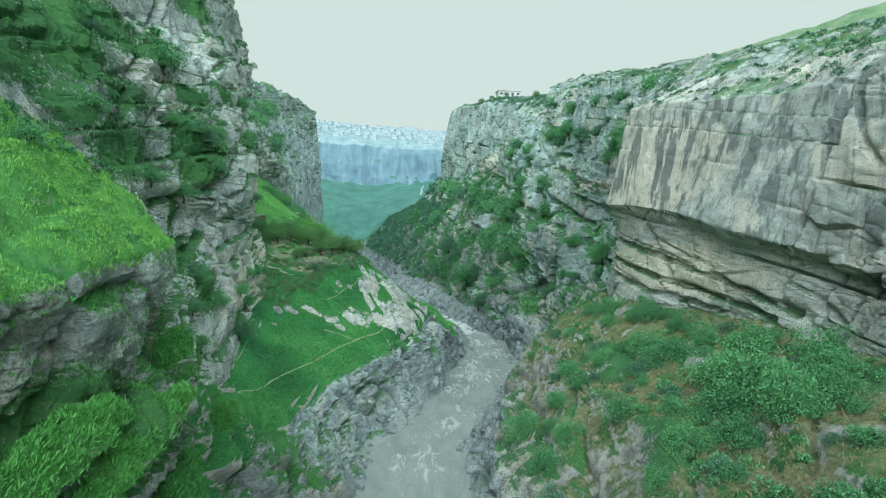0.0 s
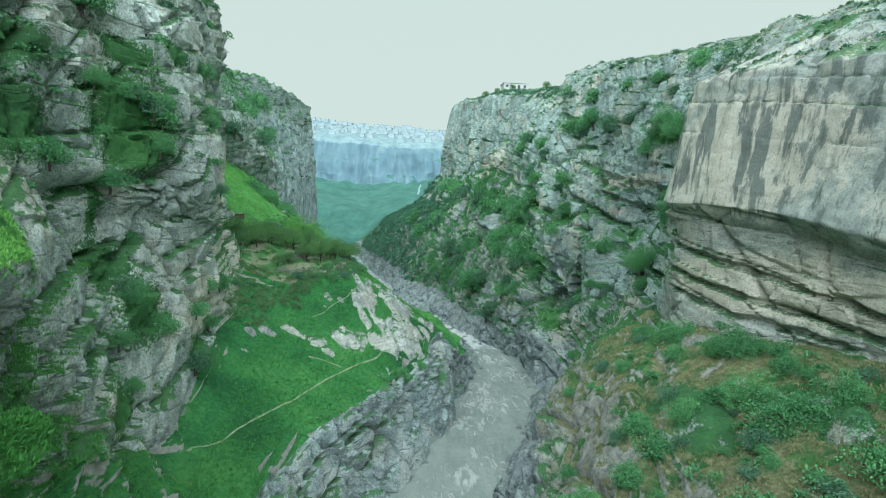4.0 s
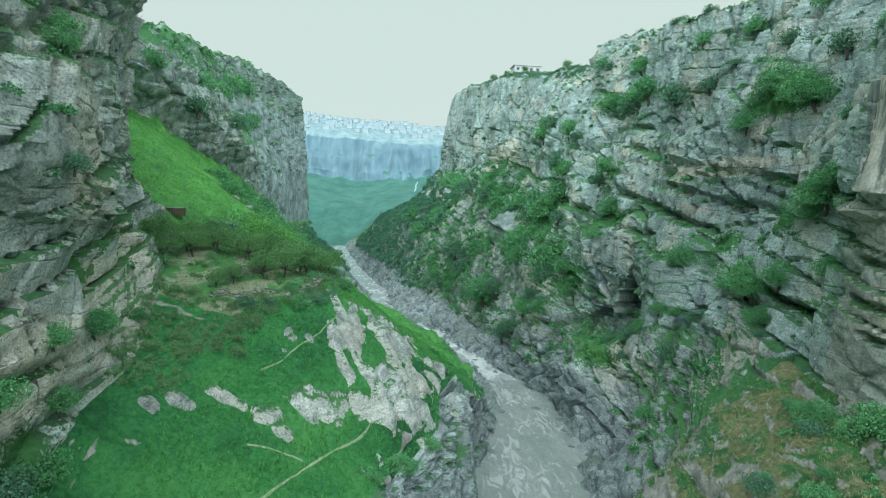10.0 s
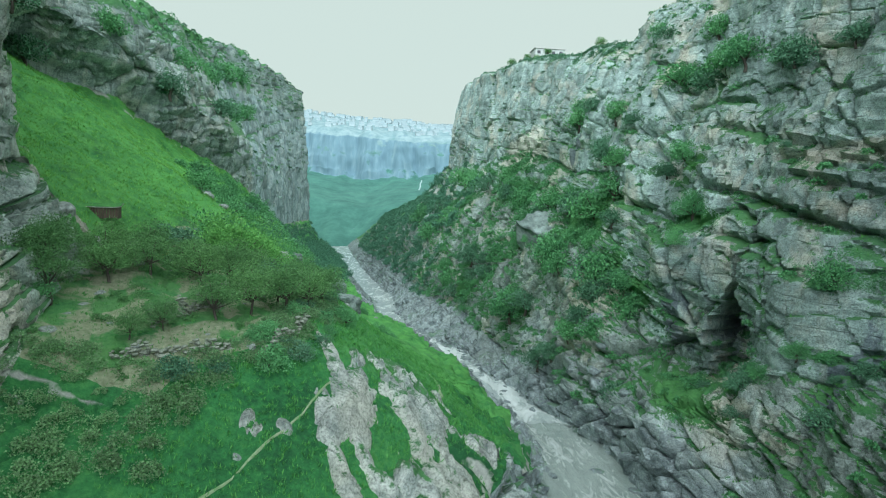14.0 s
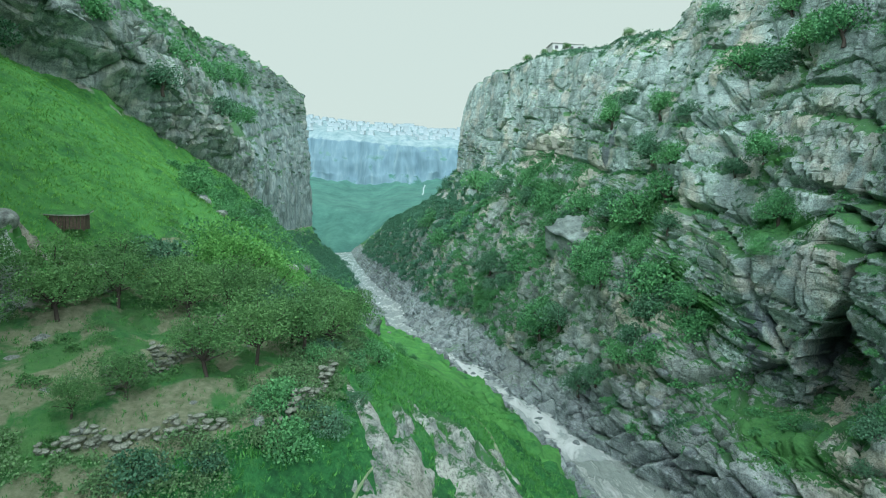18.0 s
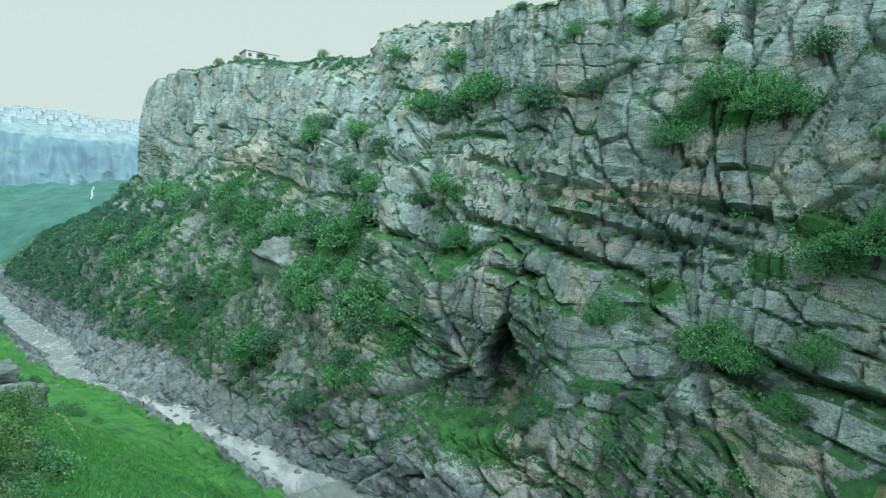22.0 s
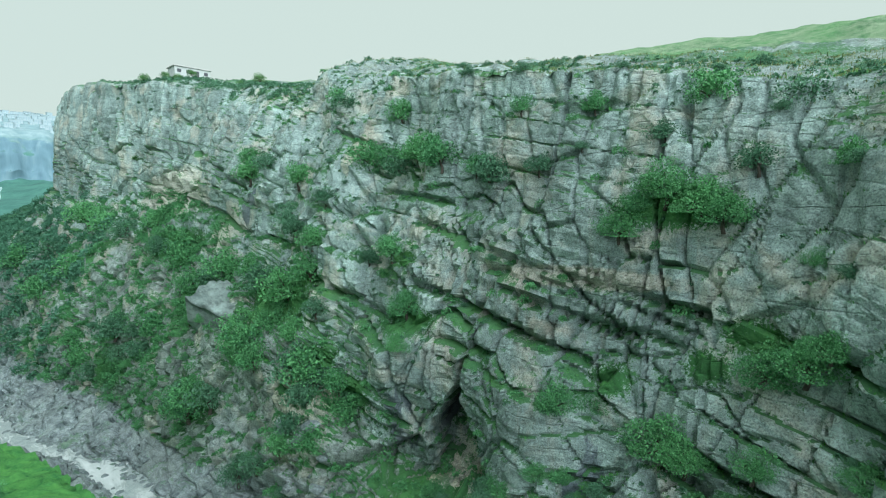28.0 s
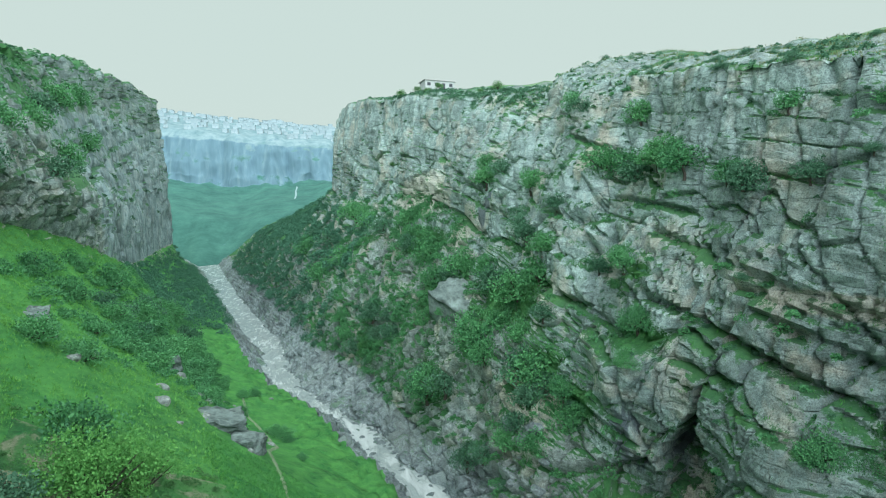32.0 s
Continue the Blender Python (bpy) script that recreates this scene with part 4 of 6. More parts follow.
cut("cliff_foot_west", pw, sw, 4, 5, 47, 110, M_WESTCLIFF, True, "grey bedded foot of the cliff")
cut("grass_slope_west", pw, sw, 4, 5, 110, 760, M_SLOPE, True, "steep bright green grass slope under the cliff")
cut("grass_shoulder_west", pw, sw, 5, 6, -100, 47, M_SLOPE, True, "bright grass shoulder above the overhanging rock")
cut("cliff_west_upper_south", pw, sw, 6, 7.35, -100, 60, M_MOSSROCK, True, "overgrown upper cliff with grass ledges")
cut("cliff_west_top", pw, sw, 7.35, 8, -100, 130, M_GREENROCK, True, "overgrown slope along the top of the cliff")
cut("cliff_west_far_top", pw, sw, 6.9, 8, 130, 760, M_FARTOP, True, "overgrown slope along the top of the cliff")
cut("cliff_west_lower", pw, sw, 5, 6, 47, 60, M_WESTCLIFF, True, "grey overhanging rock of the west cliff")
cut("cliff_west", pw, sw, 5, 7.35, 60, 130, M_WESTCLIFF, True, "tall grey limestone cliff with overhangs and green tufts")
cut("cliff_west_middle", pw, sw, 5, 6.9, 130, 250, M_WESTFAR, True, "grey streaked limestone cliff above the grass slope")
cut("cliff_west_distant", pw, sw, 5, 6.9, 250, 760, M_HAZECLIFF, True, "distant limestone cliff, paled by haze put into its colour")
cut("plateau_west", pw, sw, 8, 9, -100, 760, M_PLATEAU, True, "green plateau above the cliff")

# ---- water ----
wy = np.concatenate([np.arange(-100, 30, 3.0), np.arange(30, 240, 0.5), np.arange(240, 720, 4.0)])
a_x, b_x = line(WEST_EDGE, wy)[0] - 3, line(EAST_EDGE, wy)[0] + 3
ws = np.linspace(0, 1, 42)[:, None]
water = np.stack([a_x * (1 - ws) + b_x * ws, np.broadcast_to(wy, (42, len(wy))), np.broadcast_to(river_z(wy), (42, len(wy)))], -1)
wave = fbm(water * (0.55, 0.22, 0) + 3, 4, 0.55)
rapid = np.interp(wy, (40, 60, 75, 100, 125, 150, 400), (0.10, 0.14, 0.14, 0.2, 0.26, 0.4, 0.4))
water[..., 2] += wave * rapid
split = int(np.searchsorted(wy, 152))
white = np.zeros(water.shape[:2])
for y, across, ry, rx in ((98, 0.35, 5, 0.3), (108, 0.5, 7, 0.3), (116, 0.3, 6, 0.2), (128, 0.6, 8, 0.3), (142, 0.4, 8, 0.3), (66, 0.5, 6, 0.2), (80, 0.6, 6, 0.2), (165, 0.6, 14, 0.3), (205, 0.4, 16, 0.3)):
    white = np.maximum(white, np.clip(1.4 - np.hypot((water[..., 1] - y) / ry, (ws - across) / rx), 0, 1))
carry(tagged(grid_mesh("river_water", water[:, : split + 1], M_WATER), "grey-green silty river water", "river", kind="structure"), foam=white[:, : split + 1])
carry(tagged(grid_mesh("river_rapids", water[:, split:], M_RAPID), "white foaming rapids of the river", "river", kind="structure"), foam=white[:, split:])

# ---- the distance: far wall, its talus, and the town on top ----
fx = np.linspace(-900, 700, 420)
FN = len(fx)
zero = fx * 0
far_y = 1010 + 70 * perlin(np.stack([fx / 170, zero + 0.5, zero], -1)) + 26 * perlin(np.stack([fx / 34, zero + 2.5, zero], -1)) + 0.12 * np.abs(fx + 60)
prof = ((-330, -40), (-230, 14), (-110, 40), (-40, 56), (-6, 66), (0, 84), (3, 106), (8, 124), (14, 140), (40, 156), (160, 184), (330, 220), (700, 262))
pd, pz = np.interp(np.linspace(0, 12, 150), range(13), [a for a, _ in prof]), np.interp(np.linspace(0, 12, 150), range(13), [b for _, b in prof])
far = np.stack([np.broadcast_to(fx, (150, FN)), far_y[None] + pd[:, None], np.broadcast_to(pz[:, None], (150, FN))], -1)
step = np.arange(150)
far[..., 1] += 22 * fbm(far / (40, 90, 120) + 5, 4) * np.interp(step, (0, 50, 60, 110, 150), (0.1, 0.2, 1, 1, 0.3))[:, None]
far[..., 2] += 6 * fbm(far / 70 + 9, 3)
# the valley floor lies lowest in the middle, the foot of the wall is uneven and its top steps up to the west
far[..., 2] += np.interp(step, (0, 30, 62, 80), (0.20, 0.16, 0.04, 0))[:, None] * np.abs(fx + 120)[None]
far[..., 2] += np.interp(step, (30, 55, 66, 80, 96), (0, 1, 0.9, 0.3, 0))[:, None] * (16 * perlin(np.stack([fx / 42, zero, zero + 3], -1)) + 9 * perlin(np.stack([fx / 13, zero, zero + 8], -1)))[None]
far[..., 2] += np.interp(step, (88, 100, 150), (0, 1, 1))[:, None] * (np.clip(-0.10 * (fx + 110), -6, 30) + 9 * perlin(np.stack([fx / 60, zero, zero + 21], -1)))[None]


def far_haze_material():
    # The blue of distance is painted into both the rock and the grass
    m, nt, b = material("haze_blue_far_rock", 0.95)
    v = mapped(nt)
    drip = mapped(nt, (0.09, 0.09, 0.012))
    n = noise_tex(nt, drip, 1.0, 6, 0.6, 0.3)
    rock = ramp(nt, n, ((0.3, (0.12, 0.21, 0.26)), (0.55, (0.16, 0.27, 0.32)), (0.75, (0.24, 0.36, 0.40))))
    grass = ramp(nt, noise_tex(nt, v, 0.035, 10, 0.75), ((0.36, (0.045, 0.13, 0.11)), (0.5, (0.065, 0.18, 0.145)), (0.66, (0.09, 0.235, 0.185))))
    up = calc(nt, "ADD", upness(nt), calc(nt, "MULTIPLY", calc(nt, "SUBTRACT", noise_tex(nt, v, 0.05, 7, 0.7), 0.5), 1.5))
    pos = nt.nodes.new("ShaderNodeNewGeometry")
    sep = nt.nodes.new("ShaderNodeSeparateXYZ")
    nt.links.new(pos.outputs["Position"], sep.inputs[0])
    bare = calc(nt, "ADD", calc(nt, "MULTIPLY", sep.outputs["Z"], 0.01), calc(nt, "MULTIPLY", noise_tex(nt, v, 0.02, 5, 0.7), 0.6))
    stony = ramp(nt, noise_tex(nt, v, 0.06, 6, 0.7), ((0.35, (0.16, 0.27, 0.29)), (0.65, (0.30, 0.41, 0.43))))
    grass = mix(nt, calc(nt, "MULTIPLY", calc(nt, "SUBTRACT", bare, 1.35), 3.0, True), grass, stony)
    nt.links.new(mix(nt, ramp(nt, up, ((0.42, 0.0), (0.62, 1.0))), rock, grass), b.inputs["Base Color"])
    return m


M_FAR = far_haze_material()
tagged(grid_mesh("far_canyon_wall", far, M_FAR), "far canyon wall above a slope, blue haze put into its colour", "backdrop", kind="structure")

# ---- leaves and bushes ----


def quads_mesh(name, centres, sizes, mats, mat_index=None, tall=1.0, seed=1, along=None, slim=0.5):
    """Many small bent leaves, each of two triangles, as one mesh."""
    rng = np.random.RandomState(seed)
    n = len(centres)
    a = rng.normal(size=(n, 3))
    if along is not None:
        a = along
    a /= np.linalg.norm(a, axis=1)[:, None]
    b = np.cross(a, rng.normal(size=(n, 3)))
    b /= np.linalg.norm(b, axis=1)[:, None]
    s = sizes[:, None]
    up, si = a * s * tall, b * s * slim
    v = np.stack([centres, centres + up * 0.5 + si, centres + up, centres + up * 0.45 - si], 1).reshape(-1, 3)
    me = bpy.data.meshes.new(name)
    me.vertices.add(4 * n)
    me.vertices.foreach_set("co", v.reshape(-1).astype(np.float32))
    me.loops.add(4 * n)
    me.loops.foreach_set("vertex_index", np.arange(4 * n, dtype=np.int32))
    me.polygons.add(n)
    me.polygons.foreach_set("loop_start", (np.arange(n) * 4).astype(np.int32))
    me.polygons.foreach_set("loop_total", np.full(n, 4, np.int32))
    for m in mats:
        me.materials.append(m)
    if mat_index is not None:
        me.polygons.foreach_set("material_index", mat_index.astype(np.int32))
    me.update()
    return me


def crown_mesh(name, seed, wide, high, lift, leaves, leaf, mat, clumps=26):
    rng = np.random.RandomState(seed)
    d = rng.normal(size=(clumps, 3))
    d /= np.linalg.norm(d, axis=1)[:, None]
    d[:, 2] = np.abs(d[:, 2]) * 0.9 + rng.uniform(-0.25, 0.1, clumps)
    r = rng.uniform(0.35, 0.86, clumps)[:, None]
    core = d * r * (wide / 2, wide / 2, high * 0.8) + (0, 0, lift)
    pick = rng.randint(0, clumps, leaves)
    spread = rng.normal(size=(leaves, 3))
    spread /= np.linalg.norm(spread, axis=1)[:, None]
    size = rng.uniform(0.13, 0.3, clumps)[pick][:, None] * wide
    c = core[pick] + spread * size * rng.uniform(0.55, 1.0, (leaves, 1)) * (1, 1, 0.75)
    c[:, 2] = np.maximum(c[:, 2], 0.02)
    along = spread * 0.8 + rng.normal(size=(leaves, 3)) * 0.6 + (0, 0, 0.15)
    return quads_mesh(name, c, rng.uniform(0.7, 1.3, leaves) * leaf, [mat], seed=seed, along=along), core


def stem(bm, a, b, r0, r1, sides=6):
    a, b = Vector(a), Vector(b)
    q = (b - a).to_track_quat("Z", "Y")
    rings = []
    for p, r in ((a, r0), (a.lerp(b, 0.5) + Vector((r0, -r0, 0)) * 0.7, (r0 + r1) / 2), (b, r1)):
        rings.append([bm.verts.new(p + q @ Vector((r * math.cos(2 * math.pi * k / sides), r * math.sin(2 * math.pi * k / sides), 0))) for k in range(sides)])
    for u, w in zip(rings, rings[1:]):
        for k in range(sides):
            bm.faces.new((u[k], u[(k + 1) % sides], w[(k + 1) % sides], w[k]))


def mesh_of(name, bm, mat):
    me = bpy.data.meshes.new(name)
    bm.to_mesh(me)
    bm.free()
    me.materials.append(mat)
    if name in ROUND:
        me.polygons.foreach_set("use_smooth", np.ones(len(me.polygons), bool))
    return me


ROUND = ("boulder", "river_rock", "rock_outcrop", "stone", "trunk")


def part(name, bm, mat, parent, label=""):
    ob = new(name, mesh_of(name, bm, mat) if isinstance(bm, bmesh.types.BMesh) else bm)
    ob.parent = parent
    if label:
        ob["label"] = label
    return ob


def bush(seed, name, wide, high, lift, leaves, leaf, mat, label, category, trunk=0.05, trunk_high=0.5):
    """A bush or small tree of unit size at the origin: stems and a crown of single leaves."""
    base = new(name)
    me, core = crown_mesh("crown", seed, wide, high, lift, leaves, leaf, mat)
    rng = random.Random(seed)
    bm = bmesh.new()
    fork = Vector((rng.uniform(-0.05, 0.05), rng.uniform(-0.05, 0.05), trunk_high * lift))
    stem(bm, (0, 0, -0.25), fork, trunk, trunk * 0.75)
    for c in core[:9]:
        stem(bm, fork, c, trunk * 0.6, trunk * 0.15, 5)
    part("trunk", bm, M_BARK, base)
    part("crown", me, mat, base)
    return tagged(base, label, category)


FIG = [bush(50 + k, "bush", 1.25, 0.95, 0.12, 2600, 0.05, M_LEAF, "dense dark green bush growing on the rock", "bush") for k in range(4)]
FIG_FINE = [bush(60 + k, "bush", 1.25, 0.95, 0.12, 6500, 0.031, M_LEAF, "dense dark green bush growing on the rock", "bush") for k in range(3)]
SOFT = bush(66, "tree", 1.2, 0.8, 0.35, 9000, 0.024, M_LEAF_YELLOW, "broad soft bright green tree on the slope", "tree", 0.03, 0.5)
FLOWERING = bush(76, "flowering_shrub", 1.2, 0.6, 0.1, 1500, 0.045, M_FLOWER, "low shrub covered in pale yellow flowers", "shrub")
SCRUB = [bush(70 + k, "shrub", 1.2, 0.7, 0.1, 1900, 0.048, M_LEAF_GREY, "low grey-green shrub on a rocky ledge", "shrub") for k in range(3)]
ORCHARD = [bush(90 + k, "orchard_tree", 1.1, 0.8, 0.46, 6500, 0.024, M_LEAF_LIGHT, "small orchard tree with thin dark branches", "tree", 0.032, 0.6) for k in range(3)]


def clone(ob, p, size, turn, sink=0.08, tilt=0.0, squash=1.0):
    m = Matrix.LocRotScale((p[0], p[1], p[2] - sink * size), Euler((tilt, 0, turn)), (size, size, size * squash))
    c = copy_thing(ob, Matrix.Identity(4))
    c.matrix_basis = m
    return c


def remove_thing(ob):
    for o in (*ob.children_recursive, ob):
        bpy.data.objects.remove(o)


def surface_pick(p, seg, a, b, y0, y1, rng, n, low=0.35, power=1.0):
    """Random places on a side, more where it lies flat."""
    rows = np.where((seg >= a) & (seg <= b))[0]
    i, j = column(y0), column(y1)
    sub = p[rows[0] : rows[-1] + 1, i:j]
    sign = 1.0 if p is pe else -1.0
    nn = normals(sub, sign)
    du, dv = np.gradient(sub, axis=0), np.gradient(sub, axis=1)
    area = np.linalg.norm(np.cross(du, dv), axis=-1)
    w = area * np.clip(nn[..., 2] - low, 0, 1) ** power
    w = (w / w.sum()).ravel()
    k = rng.choice(len(w), n, p=w)
    return sub.reshape(-1, 3)[k] + du.reshape(-1, 3)[k] * rng.uniform(-0.5, 0.5, (n, 1)) + dv.reshape(-1, 3)[k] * rng.uniform(-0.5, 0.5, (n, 1)), nn.reshape(-1, 3)[k]


# ---- ground finder ----
bpy.context.view_layer.update()
DG = bpy.context.evaluated_depsgraph_get()


def ground(x, y, top=140.0):
    hit, place, normal, *_ = scene.ray_cast(DG, (x, y, top), (0, 0, -1))
    return (place, normal) if hit else (Vector((x, y, 0)), Vector((0, 0, 1)))


def wall_at(y, z, way):
    """The cliff met from the middle of the gorge at that height; way 1 is east, -1 west."""
    x = -3.0 if y < 150 else (8 - 0.09 * y)
    hit, place, normal, *_ = scene.ray_cast(DG, (x, y, z), (way, 0, 0))
    return (place, normal) if hit else (Vector((30 * way, y, z)), Vector((-way, 0, 0)))


# ---- boulders and outcrops ----


def boulder_mesh(name, seed, squash, mat, cuts=9, level=3):
    r = random.Random(seed)
    bm = bmesh.new()
    bmesh.ops.create_icosphere(bm, subdivisions=level, radius=0.5)
    planes = [(Vector((r.gauss(0, 1), r.gauss(0, 1), r.gauss(0, 0.8))).normalized(), r.uniform(0.3, 0.44)) for _ in range(cuts)]
    for v in bm.verts:
        for n, d in planes:
            over = v.co.dot(n) - d
            if over > 0:
                v.co -= n * over * 0.98
        k = noise.fractal(v.co * 3.1 + Vector((seed, 0, 0)), 0.9, 2.1, 4)
        v.co *= 1 + 0.09 * k
        v.co.z *= squash
    return mesh_of(name, bm, mat)


BOULDERS = [boulder_mesh("boulder", 200 + k, 0.62 + 0.08 * (k % 3), M_BOULDER) for k in range(6)]
RIVER_ROCKS = [boulder_mesh("river_rock", 230 + k, 0.55 + 0.1 * (k % 3), M_BANK, 16) for k in range(6)]
SLABS = [boulder_mesh("rock_outcrop", 260 + k, 0.34 + 0.05 * (k % 3), M_BOULDER, 12, 4) for k in range(6)]


def rock(name, meshes, p, size, rng, label, group, sink=0.16, stretch=1.0):
    ob = new(name, meshes[rng.randint(len(meshes))])
    ob.matrix_basis = Matrix.LocRotScale((p[0], p[1], p[2] - sink * size), Euler((rng.uniform(-0.25, 0.25), rng.uniform(-0.25, 0.25), rng.uniform(0, 6.28))), (size * stretch, size, size * rng.uniform(0.8, 1.15)))
    return tagged(ob, label, "rock", group)


rng = np.random.RandomState(77)
for k in range(225):
    y = rng.uniform(52, 290) if k % 3 == 0 else rng.uniform(122, 235)
    east = rng.rand() < 0.55
    ex = np.interp(y, [r[0] for r in EAST_EDGE], [r[1] for r in EAST_EDGE])
    wx = np.interp(y, [r[0] for r in WEST_EDGE], [r[1] for r in WEST_EDGE])
    x = ex + rng.uniform(-0.8, 2.6 if y > 120 else 2.2) if east else wx + rng.uniform(-3.5 if y > 150 else -2.0, 0.8)
    if y > 140 and rng.rand() < 0.08:
        x = rng.uniform(wx, ex)
    p, _ = ground(x, y)
    p = Vector((x, y, max(p.z, river_z(y) - 0.1)))
    rock("river_rock", RIVER_ROCKS, p, rng.uniform(0.7, 2.0) * (1.25 if y > 120 and east else 1), rng, "smooth grey water-worn rock at the river's edge", "river rocks", 0.1)
big = np.random.RandomState(77)
for k in range(72):
    y = big.uniform(132, 275)
    east = k % 3 > 0
    ex = np.interp(y, [r[0] for r in EAST_EDGE], [r[1] for r in EAST_EDGE])
    wx = np.interp(y, [r[0] for r in WEST_EDGE], [r[1] for r in WEST_EDGE])
    jut = 1.6 * math.sin(y / 6.5) + 1.0 * math.sin(y / 2.9)
    x = ex + big.uniform(-1.2, 3.5) - max(jut, 0) if east else wx - big.uniform(-1.0, 2.2) + max(-jut, 0)
    p, _ = ground(x, y)
    p = Vector((x, y, max(p.z, river_z(y) - 0.1)))
    rock("river_rock", RIVER_ROCKS, p, big.uniform(2.2, 4.6), big, "large smooth grey rock jutting into the river", "river rocks", 0.25)


def knoll(name, x0, x1, y0, y1, step, mask, high, mat, label, top=140.0, seed=1, rough=1.25, bare=0.85, ribs=0.0):
    """Bare rock that breaks through the soil in rounded humps."""
    xs, ys = np.arange(x0, x1, step), np.arange(y0, y1, step)
    g = np.array([[tuple(ground(x, y, top)[0]) for y in ys] for x in xs])
    q = g * (1, 1, 1.6)
    who, gap = worley(q / (2.6, 3.0, 2.6) + seed, seed)
    h = 0.9 * perlin(q / 6 + seed) + 0.5 * perlin(q / 2.2 + seed) + 0.55 * (who - 0.5) * smooth01(gap, 0, 0.3) - 0.35 * (1 - smooth01(gap, 0, 0.12)) + 0.12 * fbm(q / 0.8 + seed, 2)
    h = h + ribs * np.sin((0.85 * g[..., 0] + 0.5 * g[..., 1]) * 2.6 + 2.5 * perlin(q / 3.5 + 4)) * (0.4 + perlin(q / 5 + 12))
    edge = np.minimum.reduce([smooth01(g[..., 0], x0, x0 + 2), smooth01(-g[..., 0], -x1, -x1 + 2), smooth01(g[..., 1], y0, y0 + 2), smooth01(-g[..., 1], -y1, -y1 + 2)])
    m = np.ones_like(h) if mask is None else np.maximum.reduce([np.exp(-(((g[..., 0] - cx) / rx) ** 2 + ((g[..., 1] - cy) / ry) ** 2)) for cx, cy, rx, ry in mask])
    tall = np.maximum(np.abs(np.gradient(g[..., 2], axis=0)), np.abs(np.gradient(g[..., 2], axis=1))) > 2.6 * step
    for _ in range(2):
        tall[1:] |= tall[:-1]
        tall[:-1] |= tall[1:]
        tall[:, 1:] |= tall[:, :-1]
        tall[:, :-1] |= tall[:, 1:]
    edge = edge * (1 - tall)
    base_z = g[..., 2].copy()
    g[..., 2] += high * (h * rough + 1.5 * m - bare) * edge - 1.2 * (1 - edge)
    g[..., 2] = np.where(tall, np.minimum(base_z, np.median(base_z)) - 3.0, g[..., 2])
    return tagged(grid_mesh(name, g, mat, True), label, "rock", kind="structure")


knoll("meadow_knoll", -21, 2, 84, 119, 0.22, ((-14.2, 103, 2.4, 6), (-13, 97.5, 2.2, 3), (-9.5, 108.5, 4.2, 5.5), (-7, 103, 4.2, 4.6), (-9, 98.5, 3.6, 2.8), (-6, 96.5, 3, 2.4), (-11, 93.5, 3.4, 1.8), (-4.4, 107, 2.4, 4), (-15.5, 91.2, 3, 1.4), (-11, 113, 2.4, 3.2), (-3, 103, 2.2, 3)), 1.0, M_KNOLL, "pale broken limestone ridge in the meadow", seed=2, rough=1.35, bare=0.66, ribs=0.55)
knoll("meadow_rocks", -28.5, -14.5, 81.5, 92, 0.22, ((-18.7, 88, 1.9, 1.5), (-17, 87, 1.6, 1.0), (-21.5, 87.8, 2.4, 0.9), (-24.6, 85.6, 2.0, 0.8), (-26.4, 84, 1.6, 0.8)), 0.7, M_KNOLL, "low pale rocks breaking through the meadow", seed=3, rough=1.0, bare=1.05, ribs=0.3)
knoll("terrace_rocks", 13, 36, 14, 92, 0.34, ((30, 22, 5, 5), (17, 88, 3, 4), (19, 60, 3, 8), (30, 40, 4, 6), (17, 40, 3, 6), (25, 52, 3, 4), (27, 74, 5, 2), (33, 56, 3, 5)), 0.8, M_GREENROCK, "weathered grey rocks breaking through the terrace", 11.5, seed=4)
for k in range(60):
    x, y = rng.uniform(15, 34), rng.uniform(18, 84)
    p, n = ground(x, y, 14)
    if n.z > 0.4 and p.z < 12:
        rock("boulder", BOULDERS, p, rng.uniform(0.5, 1.9), rng, "weathered pale boulder on the dry terrace", "boulders on the terrace")
for k in range(34):
    x, y = rng.uniform(-36, -20), rng.uniform(98, 122)
    p, n = ground(x, y)
    if p.z < 18:
        rock("boulder", BOULDERS, p, rng.uniform(0.3, 1.1), rng, "pale stone lying on the orchard ground", "stones in the orchard")
for x, y, s in ((-37.2, 116.5, 2.2), (-35.9, 118.2, 1.4), (-38.4, 114.0, 2.0), (-39.5, 111.0, 2.4)):
    p, _ = ground(x, y)
    rock("boulder", BOULDERS, p, s, rng, "large rounded grey boulder above the orchard", "boulders by the hut", 0.05)
knoll("orchard_rocks", -44, -31, 92, 121, 0.3, ((-39, 104, 3.5, 4), (-40, 112, 3, 4), (-35, 96, 2.5, 3), (-37, 118, 2, 2)), 0.9, M_TANROCK, "tan and grey rock ledges above the orchard", 21.0, seed=6)
knoll("cave_floor", 25.5, 35, 125.5, 137.5, 0.3, None, 0.55, M_TANROCK, "tan rock floor of the cave", -0.6, seed=9)
for k in range(70):
    x, y = rng.uniform(-16, -2), rng.uniform(90, 118)
    p, n = ground(x, y)
    if n.z > 0.5 and p.z < 9:
        rock("rock_outcrop", SLABS, p, rng.uniform(0.6, 2.4), rng, "pale limestone outcrop in the meadow grass", "outcrops of the meadow", 0.06)
for k in range(26):
    x, y = rng.uniform(-46, -22), rng.uniform(140, 215)
    p, n = ground(x, y)
    if p.z < 24:
        rock("boulder", BOULDERS, p, rng.uniform(0.8, 2.6), rng, "grey boulder lying on the grass slope", "boulders on the grass slope", 0.06)
# the leaning slab on the east terrace, the dark outcrop across the river, and a standing stone
p, _ = wall_at(182, 13.5, 1)


